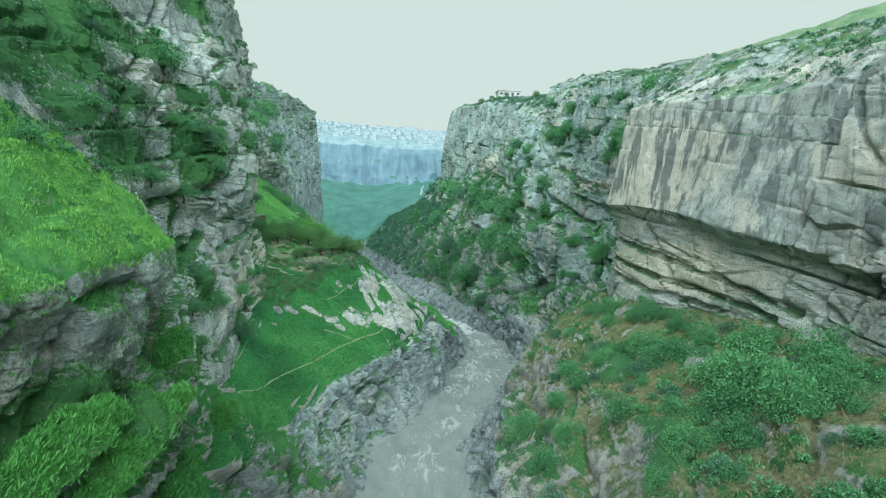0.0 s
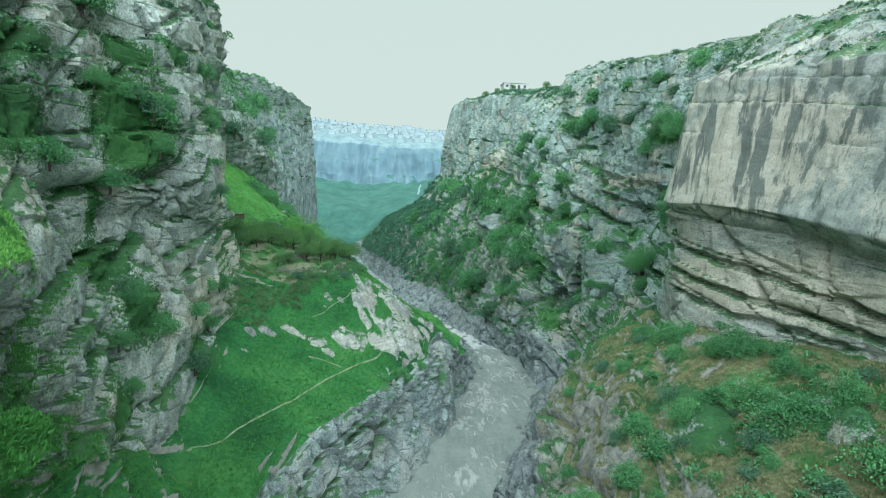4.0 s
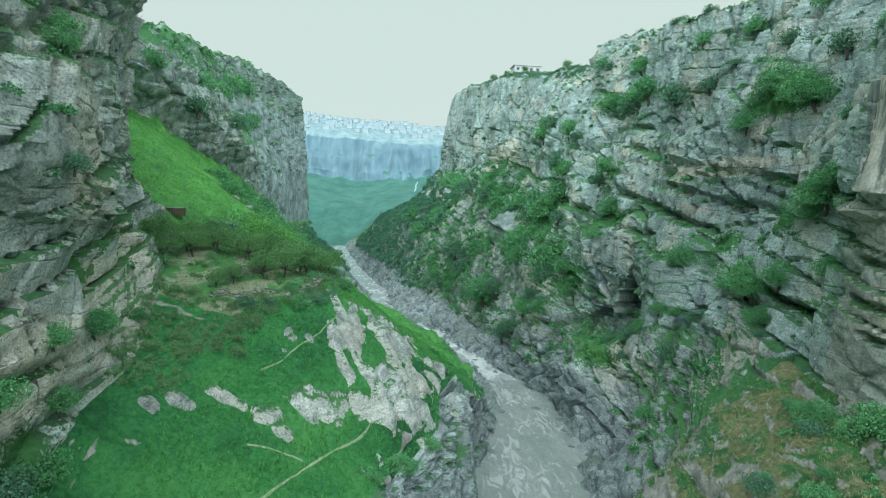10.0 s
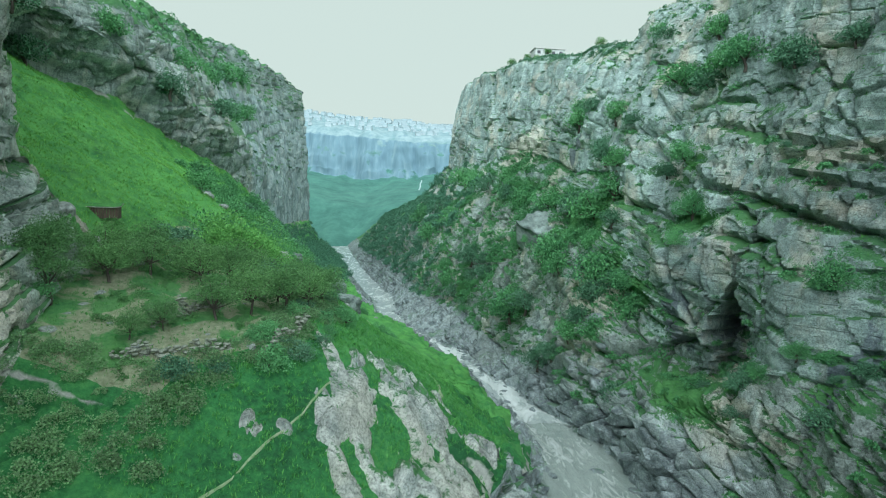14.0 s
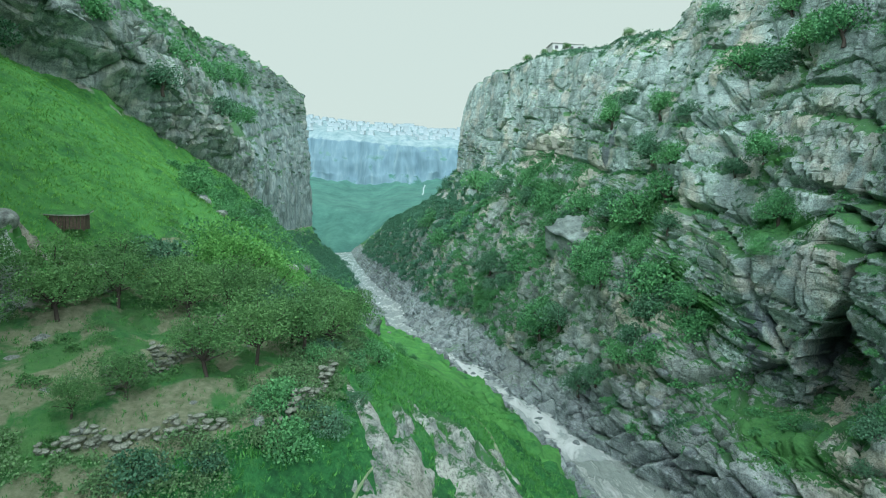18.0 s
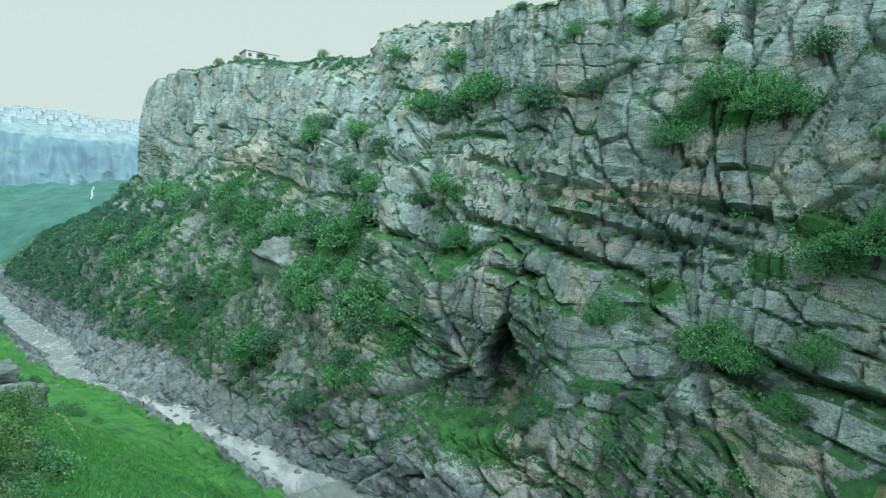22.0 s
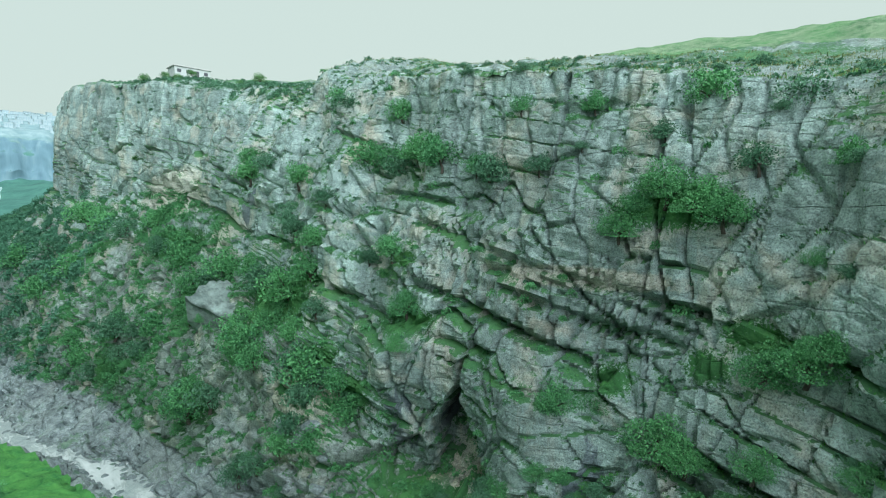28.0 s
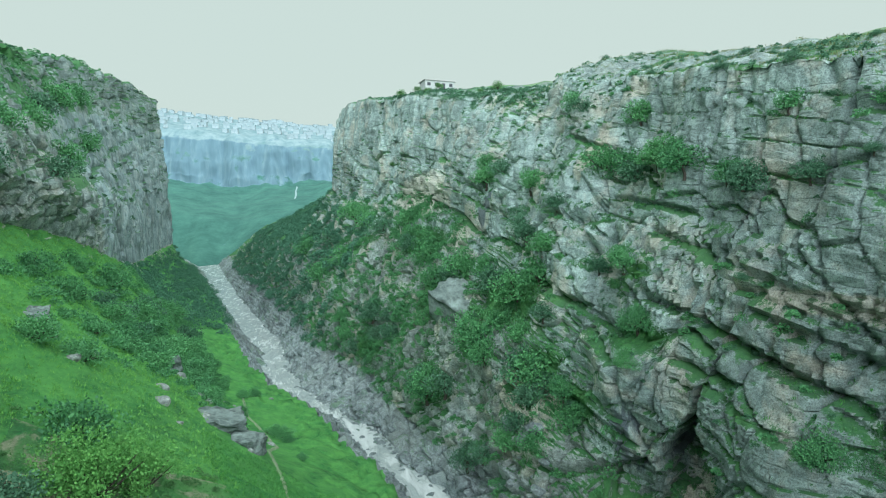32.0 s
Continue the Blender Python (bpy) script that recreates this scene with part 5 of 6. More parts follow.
def slab(seed, place, size, turn):
    """A big split block of bedded rock, lying tilted."""
    bm = bmesh.new()
    bmesh.ops.create_cube(bm, size=1.0)
    bmesh.ops.subdivide_edges(bm, edges=bm.edges, cuts=9, use_grid_fill=True)
    for v in bm.verts:
        c = v.co.copy()
        v.co.x *= 1 - 0.25 * (c.z + 0.5) + 0.2 * c.y
        v.co += Vector((0.10, 0.10, 0.16)) * noise.fractal(c * 2.4 + Vector((seed, 0, 0)), 0.8, 2.1, 4)
        v.co.z -= 0.06 * (abs(math.sin(c.z * 9 + seed)) > 0.94)
    ob = new("rock_slab", mesh_of("rock_outcrop", bm, M_SLABROCK))
    ob.matrix_basis = Matrix.LocRotScale(place, Euler((radians(turn[0]), radians(turn[1]), radians(turn[2]))), size)
    tagged(ob, "big tilted grey rock slab standing out of the grass", "rock", "rock slabs")


slab(3, (16.8, 187, 12.0), (9, 15, 6), (14, -20, 14))
slab(5, (-27.4, 157, 3.6), (8, 5, 3.2), (6, 10, 20))
slab(11, (-49.9, 160.2, 19.0), (4, 6, 2.6), (8, 12, 30))
slab(13, (-41.3, 182.5, 5.8), (6, 6, 3.0), (-6, 8, 60))
slab(8, (-23.5, 154, 1.6), (5, 4, 2.6), (-6, 8, -10))
rock("boulder", BOULDERS, (20.6, 187.5, 17.3), 1.8, rng, "upright white stone on a grassy ledge", "rock slabs", 0.0)

# ---- bushes ----
rng = np.random.RandomState(21)


def scatter(kinds, group, p, seg, a, b, y0, y1, n, s0, s1, low=0.35, power=1.0):
    pts, _ = surface_pick(p, seg, a, b, y0, y1, rng, n, low, power)
    for q in pts:
        ob = clone(kinds[rng.randint(len(kinds))], q, rng.uniform(s0, s1) * rng.uniform(0.8, 1.1), rng.uniform(0, 6.28), 0.1, rng.uniform(-0.1, 0.1), rng.uniform(0.75, 1.1))
        tagged(ob, group=group)


def hang(kinds, rows, way, group, grown=1.0):
    for y, z, s in rows:
        s *= grown
        p, n = wall_at(y, z, way)
        q = p + Vector((-way * 0.15 * s, 0, 0))
        tagged(clone(kinds[rng.randint(len(kinds))], q, s, rng.uniform(0, 6.28), 0.5, 0, 1.05), group=group)


FIG_ROWS = ((105.2, 11.8, 5.6), (103, 10.6, 4.0), (115.7, 13.1, 4.6), (113.5, 12.4, 3.4), (108.2, 34.8, 4.8), (104.7, 33.4, 4.8), (102.6, 32.2, 4.2), (110.3, 32.9, 3.4), (112.2, 30.7, 4.2), (97.2, 19.4, 4.2), (94.4, 21.0, 4.4), (92.7, 22.1, 3.0), (94.8, 27.8, 2.2), (90, 13.9, 2.8), (97, 12.3, 3.2), (98.4, 7.9, 2.6), (116.2, 5.2, 2.2), (140, 19.8, 4.8), (137.5, 15.0, 3.2))
CLIFF_ROWS = ((152.2, 25.5, 3.2), (174.9, 31.7, 4.6), (129.6, 37.0, 3.2), (152, 39.7, 4.6), (203.9, 44.7, 4.0), (171.7, 53.5, 4.0), (141.3, 41.5, 3.0), (126.7, 44.8, 2.2), (184.1, 22.0, 4.4), (174, 21.2, 4.6), (210.2, 17.6, 5.0), (152.6, 7.7, 4.0), (166.2, -9.2, 4.2), (157.1, 17.7, 3.2), (170, 30.3, 4.4), (156.3, 9.4, 5.8), (161.7, 13.1, 4.2), (171.6, 10.5, 6.2), (178.4, 12.3, 4.6), (168.1, 8.5, 4.2))
FAR_ROWS = ((290.9, 32.7, 8), (258.5, 29.3, 7.5), (245.1, 32.2, 6), (222.7, 21.1, 6.4), (227.9, 4.7, 6.2), (187.7, -1.3, 7), (143.1, -7.7, 4.4), (353.3, 22.5, 10), (258.5, -1.4, 6), (229.7, -0.9, 6), (189.8, -1.1, 7), (148.4, 4.6, 4.6), (276.9, 30, 9), (231.6, 24.7, 7.6), (181.6, -0.1, 7), (244.4, -8, 7))
WEST_ROWS = ((72.5, 2.5, 3.2), (84.2, 9, 2.2), (67.2, 7.4, 2.6), (63.2, 11.6, 2.6), (83.4, 9.0, 2.2), (77.4, 9.5, 1.8), (75.8, 1.5, 2.4), (78.7, 5, 2.2), (77.9, 20.4, 1.8), (71.8, 7.8, 2.0), (50.3, 28.5, 2.6), (67.6, 28, 3.0), (62.7, 36.2, 3.6), (55.2, 22.1, 2.4), (68.8, 26.8, 2.6), (80.2, 34.1, 2.4), (75.4, 40, 2.4))
BAND_ROWS = ((300, 33.7, 9), (260, 29, 8), (247, 31, 7), (223.6, 22.6, 7.5), (196.5, 21.6, 6.5), (178.3, 20.9, 5.6), (169.7, 20.1, 6), (163.7, 23.2, 5), (233, 5.9, 7), (187.5, -2.6, 6.5), (157.6, 9.8, 6), (154.6, 6.1, 5), (173.3, 10.5, 5), (170.6, 13.3, 5), (149.7, 7.7, 3.6))
SLOPE_ROWS = ((199.7, 41.5, 5.4), (177.9, 39.2, 4.6), (154.8, 40.7, 4.8), (141.2, 40, 3), (315.5, 22, 10), (347.6, 17.3, 11), (294.8, 9.5, 9), (285, 16.8, 9), (219.8, 6.7, 7), (221, 1.5, 6), (154.3, 1.6, 4.2), (150.2, 0, 4), (155, -1.7, 3.6), (148.9, 3.5, 4.2), (162.9, -6.8, 4))
hang(FIG + SCRUB, BAND_ROWS, 1, "bushes along the ledges", 1.2)
hang(FIG + SCRUB, SLOPE_ROWS, 1, "bushes on the slope above the river", 1.15)
hang(FIG_FINE, FIG_ROWS, 1, "fig bushes on the cliff")
hang(FIG + SCRUB, CLIFF_ROWS, 1, "bushes on the cliff", 1.25)
UPPER_ROWS = ((169.7, 52.4, 4.6), (146, 41.6, 5.0), (158, 41.5, 5.6), (133.1, 38.1, 3.6), (189, 42.7, 5.6), (105.5, 43.7, 4.0), (97.9, 42.5, 4.8), (202, 19.2, 7), (100.3, 36.6, 3.4), (123.6, 37.6, 3.2), (130.2, 38.1, 4.4), (138.4, 39.9, 4.6), (154.9, 48.5, 4.6), (162.5, 35.2, 4), (162.5, 28.2, 4.6), (143.7, 27.1, 4.2), (186, -0.9, 7), (252, -5, 9), (109.5, 39.9, 3), (93, 36, 2.6), (118, 44, 2.8), (178, 33, 5))
hang(FIG + SCRUB, UPPER_ROWS, 1, "bushes on the cliff")
WEST_GREEN = ((62.4, 20.9, 3.6), (67.5, 24.1, 3.2), (62.6, 24.7, 3), (69.1, 28.3, 2.8), (79.2, 28.1, 2.8), (62.8, 10.8, 3.4), (67, 7.4, 3.8), (59.8, 7.7, 3), (65.5, 28.6, 3.2), (61.5, 28.8, 2.6), (85.3, 8.8, 2.6))
hang(FIG_FINE, WEST_GREEN, -1, "bushes on the west cliff", 0.75)
WEST_FAR_GREEN = ((210, 44.5, 8), (264, 68, 11), (300, 76, 11), (180, 44, 7), (150, 42, 6), (165, 50, 6), (230, 58, 9), (340, 84, 11), (196, 52, 7), (140, 46, 5), (250, 50, 9), (310, 60, 10))
hang(FIG + SCRUB, WEST_FAR_GREEN, -1, "bushes on the far west cliff")
hang(FIG + SCRUB, FAR_ROWS, 1, "far bushes on the cliff")
hang(FIG + SCRUB, WEST_ROWS, -1, "bushes on the west cliff")
TERRACE_SPOTS = ((24.8, 42, 5.0), (22.8, 53.5, 4.4), (30.8, 43.6, 4.8), (24.7, 77.8, 3.8), (25.8, 65.7, 3.4), (9.1, 56.8, 3.6), (18.3, 38.4, 3.0), (33.4, 44.8, 3.2), (9.5, 45.9, 3.4), (28.7, 48.8, 3.4), (23.7, 45, 4.2), (24.6, 37.4, 4.2), (21.1, 37.5, 3.4), (28.4, 37.7, 3.6), (26.7, 53.4, 2.8), (18, 60.2, 2.8), (12, 48.3, 2.8), (24.7, 74.3, 3.2), (25, 68.1, 2.6), (22.7, 58.1, 3.4), (26.9, 60.5, 2.4), (23.4, 81.8, 2.6), (26.4, 41, 4.4), (22.4, 41.2, 4.0), (30, 40, 3.6))
for x, y, sz in TERRACE_SPOTS:
    p, _ = ground(x, y, 12.5)
    tagged(clone(FIG_FINE[rng.randint(3)], p, sz, rng.uniform(0, 6.28), 0.1, 0, rng.uniform(0.95, 1.35)), group="bushes on the terrace")
for x, y, sz in ((-7.4, 88.7, 2.4), (-9.3, 86.3, 1.8), (-6.2, 90.5, 2.0), (-4.8, 93.0, 1.8)):
    p, _ = ground(x, y)
    tagged(clone(FIG[rng.randint(4)], p, sz, rng.uniform(0, 6.28), 0.15, 0, 0.8), group="bushes on the meadow edge")
scatter(FIG + SCRUB, "bushes on the terrace", pe, se, 1.3, 3.0, 16, 86, 80, 1.0, 2.8, 0.5)
scatter(SCRUB, "shrubs on the cliff", pe, se, 3.0, 7.0, 86, 200, 46, 1.0, 2.2, 0.3)
scatter(FIG + SCRUB, "bushes on the ledges", pe, se, 1.0, 3.2, 104, 260, 60, 1.6, 3.4, 0.4)
scatter(SCRUB, "shrubs on the plateau", pe, se, 7.0, 8.15, 40, 300, 110, 0.8, 2.2, 0.4)
scatter(FIG + SCRUB, "bushes on the west cliff", pw, sw, 4.0, 8.0, 20, 110, 30, 1.0, 2.2, 0.2)
scatter(FIG + SCRUB, "bushes below the orchard", pw, sw, 2.8, 3.08, 96, 128, 26, 1.3, 2.4, 0.2)
scatter(FIG, "bushes of the far west bank", pw, sw, 1.6, 3.8, 160, 260, 50, 2.0, 4.0, 0.2)
ORCHARD_SPOTS = ((-22.5, 107, 3.4), (-20.6, 109.5, 3.6), (-19.6, 113, 3.4), (-21.5, 111, 3.2), (-19.2, 117.5, 3.8), (-24, 104.5, 3.0), (-30, 113, 3.4), (-28.2, 111.5, 3.6), (-31.5, 109.5, 3.2), (-33.2, 107, 3.4), (-34.6, 109, 3.4), (-32.6, 112, 3.2), (-26.5, 113.5, 3.4), (-35.5, 104, 3.6), (-37, 106, 3.4), (-29.6, 116.5, 3.0), (-34, 102, 3.2), (-26, 118, 3.4), (-22, 121, 3.2), (-31.6, 117.6, 2.8))
for x, y, s in ORCHARD_SPOTS:
    p, _ = ground(x, y)
    tagged(clone(ORCHARD[rng.randint(3)], p, s * 1.2, rng.uniform(0, 6.28), 0.02, 0, rng.uniform(0.85, 1.05)), group="orchard trees")
for x, y, s, kind in ((-31.2, 125.5, 7.6, SOFT), (-28.6, 128, 5.4, SOFT), (-24.6, 118.6, 4.6, SCRUB[0]), (-26.6, 120.4, 4.2, SCRUB[1]), (-35.6, 121.5, 4.6, SCRUB[2]), (-20.0, 119.0, 4.2, ORCHARD[2]), (-35.2, 133.5, 5.6, FIG[0]), (-43.5, 145.6, 4.3, FIG[1]), (-60, 216.7, 8, FIG[2]), (-53.5, 216.8, 7.5, FIG[3]), (-55.2, 183.9, 5.6, FIG[0]), (-39.9, 148.5, 4.4, FIG[1]), (-62.5, 204.3, 5.6, FIG[2]), (-60, 182.8, 5.4, FIG[3]), (-26.4, 101.5, 2.4, ORCHARD[0]), (-27.4, 99.6, 2.0, ORCHARD[1])):
    p, _ = ground(x, y)
    low = 0.3 if s > 5 else 0.05
    tagged(clone(kind, p, s, rng.uniform(0, 6.28), low, 0, 1.0 if s < 5 else 1.15), group="larger trees of the orchard")


SLOPE_SPOTS = ((-45.7, 183, 6), (-51.6, 196.4, 7), (-54.1, 195.3, 6), (-41.2, 213.3, 7), (-38.2, 170.9, 5), (-40.5, 176, 5.5), (-47, 190, 6), (-44, 198, 6.5), (-49, 206, 7), (-38, 196, 5), (-36, 186, 4.6), (-52, 252, 8), (-46, 232, 7), (-56, 230, 8), (-61.7, 274, 9), (-43, 187, 5), (-50, 187, 5.4), (-41, 206, 6), (-47, 215, 7), (-53, 215, 7))
for x, y, sz in SLOPE_SPOTS:
    p, _ = ground(x, y)
    tagged(clone((FIG + SCRUB)[rng.randint(7)], p, sz, rng.uniform(0, 6.28), 0.1, 0, rng.uniform(0.8, 1.1)), group="bushes on the slope above the river")


for x, y, sz in ((-37.3, 114.6, 1.2), (-34.4, 117.2, 1.6), (-35.2, 117.8, 1.0)):
    p, _ = ground(x, y)
    tagged(clone(FLOWERING, p, sz, rng.uniform(0, 6.28), 0.05), group="flowering shrubs")


# ---- thickets and grass, too many to count ----


def tufts(name, pts, nrm, blades, size, mat, label, category, lean=0.55, wide=0.35, seed=5, tall=1.0):
    r = np.random.RandomState(seed)
    n = len(pts)
    c = np.repeat(pts, blades, 0) + r.normal(size=(n * blades, 3)) * (wide * size, wide * size, 0.05)
    a = r.normal(size=(n * blades, 3)) * lean + np.repeat(nrm, blades, 0) * 0.4 + (0, 0, 0.8)
    s = np.repeat(r.uniform(0.6, 1.4, n), blades) * r.uniform(0.7, 1.2, n * blades) * size
    ob = new(name, quads_mesh(name, c - a * 0.03, s, [mat], seed=seed, along=a, tall=tall, slim=0.1))
    return tagged(ob, label, category, kind="stuff")


def thicket(name, pts, leaves, size, leaf, mat, label, seed):
    r = np.random.RandomState(seed)
    n = len(pts)
    s = np.repeat(r.uniform(0.5, 1.3, n), leaves) * size
    d = r.normal(size=(n * leaves, 3))
    d /= np.linalg.norm(d, axis=1)[:, None]
    d[:, 2] = np.abs(d[:, 2])
    lump = 0.75 + 0.5 * perlin(d * 2.2 + np.repeat(r.uniform(0, 90, (n, 1)), leaves, 0))
    c = np.repeat(pts, leaves, 0) + d * (s * lump)[:, None] * (0.62, 0.62, 0.6) * r.uniform(0.6, 1.0, (n * leaves, 1))
    ob = new(name, quads_mesh(name, c, r.uniform(0.7, 1.3, n * leaves) * leaf, [mat], seed=seed, along=d + r.normal(size=d.shape) * 0.7))
    return tagged(ob, label, "thicket", kind="stuff")


r = np.random.RandomState(5)
pts, nn = surface_pick(pw, sw, 1.3, 3.0, 58, 150, r, 16000, 0.3)
tufts("meadow_grass", pts, nn, 6, 0.26, M_BLADE, "lush green meadow grass", "grass", seed=6)
pts, nn = surface_pick(pw, sw, 4.0, 5.2, 112, 270, r, 16000, 0.1)
tufts("slope_grass", pts, nn, 6, 0.28, M_SLOPEBLADE, "long bright grass on the steep slope", "grass", seed=7)
pts, nn = surface_pick(pw, sw, 5.0, 6.1, 10, 47, r, 30000, 0.1)
tufts("shoulder_grass", pts, nn, 6, 0.17, M_SLOPEBLADE, "long bright grass on the rock shoulder", "grass", seed=8)
pts, nn = surface_pick(pw, sw, 0.6, 5.0, 14, 60, r, 20000, 0.3)
tufts("ledge_grass", pts, nn, 6, 0.17, M_BLADE, "grass on the rock ledges", "grass", seed=9)
pts, nn = surface_pick(pe, se, 1.4, 3.0, 14, 88, r, 11000, 0.5)
tufts("terrace_grass", pts, nn, 6, 0.24, M_DRYBLADE, "dry and green grass on the terrace", "grass", seed=10)
pts, nn = surface_pick(pe, se, 1.0, 7.2, 84, 230, r, 9000, 0.42)
tufts("cliff_grass", pts, nn, 6, 0.3, M_BLADE, "tufts of grass on the cliff ledges", "grass", seed=11)
pts, nn = surface_pick(pw, sw, 4.0, 8.2, 44, 112, r, 9000, 0.3)
tufts("west_cliff_grass", pts, nn, 6, 0.2, M_BLADE, "tufts of grass on the cliff ledges", "grass", seed=12)
pts, _ = surface_pick(pe, se, 0.9, 4.0, 205, 300, r, 560, 0.1)
thicket("mid_wood_east", pts, 190, 3.4, 0.29, M_LEAF, "dark green bushes on the slope above the river", 53)
pts, _ = surface_pick(pe, se, 0.9, 4.0, 300, 560, r, 800, 0.1)
thicket("far_thicket_east", pts, 130, 4.2, 0.4, M_LEAF_HAZE, "dark green thicket on the slope above the river", 13)
pts, _ = surface_pick(pw, sw, 0.9, 4.4, 165, 290, r, 620, 0.05)
pts = pts[pts[:, 0] < -27 - 0.235 * (pts[:, 1] - 165)]
thicket("mid_wood_west", pts, 190, 3.0, 0.27, M_LEAF, "dark green bushes along the river", 54)
pts, _ = surface_pick(pw, sw, 0.9, 4.8, 290, 600, r, 900, 0.05)
thicket("far_thicket_west", pts, 130, 5.0, 0.42, M_LEAF_HAZE, "dark green thicket along the river", 14)
pts, _ = surface_pick(pe, se, 1.0, 3.6, 142, 245, r, 230, 0.3)
thicket("mid_thicket_east", pts, 130, 2.3, 0.27, M_LEAF, "green bushes crowding the ledges above the river", 25)
pts, _ = surface_pick(pe, se, 1.0, 7.0, 100, 210, r, 300, 0.35)
thicket("ledge_thicket_east", pts, 130, 1.5, 0.2, M_LEAF, "low green scrub on the ledges", 15)
pts, _ = surface_pick(pe, se, 3.0, 7.0, 86, 220, r, 520, 0.12, 0.6)
thicket("crack_scrub_east", pts, 70, 0.75, 0.15, M_LEAF_GREY, "small dark plants in the cracks of the cliff", 56)
pts, _ = surface_pick(pw, sw, 5.0, 9.0, 180, 520, r, 420, 0.25)
thicket("far_scrub_west", pts, 70, 3.0, 0.5, M_LEAF_GREY, "scrub on the distant cliff and its rim", 16)
pts, _ = surface_pick(pe, se, 6.0, 8.1, 30, 330, r, 1500, 0.3)
thicket("plateau_scrub", pts, 50, 0.9, 0.2, M_LEAF_GREY, "low scrub on the rocky plateau", 17)
pts, _ = surface_pick(pe, se, 6.2, 7.6, 188, 300, r, 420, 0.15)
thicket("rim_scrub_east", pts, 80, 1.9, 0.3, M_LEAF_GREY, "dark scrub along the rim below the house", 57)
pts, _ = surface_pick(pw, sw, 2.87, 3.12, 92, 127, r, 260, 0.0)
thicket("bramble_bank", pts, 260, 1.4, 0.095, M_BRAMBLE, "dark brambles on the terrace bank", 18)
pts, _ = surface_pick(pw, sw, 3.2, 4.2, 84, 98, r, 130, 0.0)
thicket("cliff_foot_scrub", pts, 260, 1.3, 0.09, M_BRAMBLE, "dark scrub along the foot of the cliff", 40)
pts, _ = surface_pick(pe, se, 1.8, 3.0, 16, 84, r, 130, 0.4)
thicket("terrace_scrub", pts, 130, 1.4, 0.17, M_LEAF, "low green scrub on the terrace", 19)

pts, nn = surface_pick(pw, sw, 2.9, 4.0, 96, 134, r, 5000, 0.3)
tufts("orchard_grass", pts, nn, 6, 0.17, M_BLADE, "dry and green grass under the orchard trees", "grass", seed=32)
pts, _ = surface_pick(pw, sw, 2.8, 4.0, 96, 134, r, 110, 0.2)
thicket("orchard_scrub", pts, 260, 1.0, 0.085, M_LEAF_LIGHT, "low grey-green scrub between the orchard trees", 33)
pts, nn = surface_pick(pw, sw, 3.8, 5.0, 12, 50, r, 9000, -0.1)
tufts("hanging_grass", pts, nn, 7, 0.17, M_BLADE, "grass hanging from the overhanging rock", "grass", seed=34)
pts, _ = surface_pick(pe, se, 0.8, 3.4, 270, 640, r, 1200, 0.0)
thicket("forest_slope_east", pts, 150, 5.6, 0.62, M_LEAF_HAZE, "dense green wood on the far slope", 35)
pts, _ = surface_pick(pw, sw, 7.2, 8.4, 60, 420, r, 900, 0.1)
thicket("west_rim_scrub", pts, 90, 2.2, 0.34, M_LEAF, "green scrub along the top of the west cliff", 37)
pts, nn = surface_pick(pw, sw, 2.9, 4.0, 132, 300, r, 12000, 0.1)
tufts("far_slope_grass", pts, nn, 5, 0.32, M_SLOPEBLADE, "long grass on the slope above the river", "grass", seed=38)

pts, _ = surface_pick(pw, sw, 2.0, 3.6, 158, 290, r, 170, 0.1)
thicket("slope_scrub_west", pts, 130, 2.2, 0.26, M_LEAF, "dark green scrub on the slope above the river", 41)

pts, _ = surface_pick(pw, sw, 5.6, 8.0, 16, 78, r, 300, -0.1)
thicket("west_cliff_scrub", pts, 150, 1.3, 0.15, M_LEAF, "green scrub clinging to the west cliff", 43)
pts, nn = surface_pick(pe, se, 6.1, 8.3, 30, 220, r, 12000, 0.3)
tufts("plateau_grass", pts, nn, 5, 0.3, M_DRYBLADE, "short dry and green grass between the plateau rocks", "grass", seed=44)

# ---- grassy ledges on the near west rocks ----


def grass_ledge(a, b, wide, thick, seed):
    """A cushion of long grass lying along a rock ledge from a to b."""
    a, b = np.array(a, float), np.array(b, float)
    u, w = np.linspace(0, 1, 60)[None], np.linspace(-1, 1, 34)[:, None]
    way = (b - a) / np.linalg.norm(b - a)
    out = np.cross(way, (0, 0, 1.0))
    out /= np.linalg.norm(out)
    taper = np.sin(np.pi * np.clip(u * 0.94 + 0.03, 0, 1)) ** 0.5
    p = a + (b - a) * u[..., None] + out * (w * wide * taper)[..., None]
    edge = np.clip(1 - np.abs(w) ** 2.6, 0, 1) * np.clip(1 - np.abs(2 * u - 1) ** 5, 0, 1)
    p += out * (0.55 * wide * perlin(p / 0.9 + seed + 30))[..., None]
    p[..., 2] += thick * (edge - 1.1) + 0.45 * fbm(p / 1.3 + seed, 3) - 0.35 * w * wide * np.sign(out[0])
    p[..., 1] += 0.3 * perlin(p / 1.1 + seed + 5)
    tagged(grid_mesh("grass_ledge", p, M_SLOPE, True), "cushion of long bright grass on a rock ledge", "grass ledge", kind="structure")
    flat = p.reshape(-1, 3)
    pick = r.choice(len(flat), 2600)
    jitter = flat[pick] + r.normal(size=(2600, 3)) * (0.06, 0.06, 0)
    tufts("ledge_tufts", jitter, np.tile((0.9, 0, 0.3), (2600, 1)), 6, 0.26, M_BLADE, "long grass hanging over the rock ledge", "grass", seed=60 + seed)


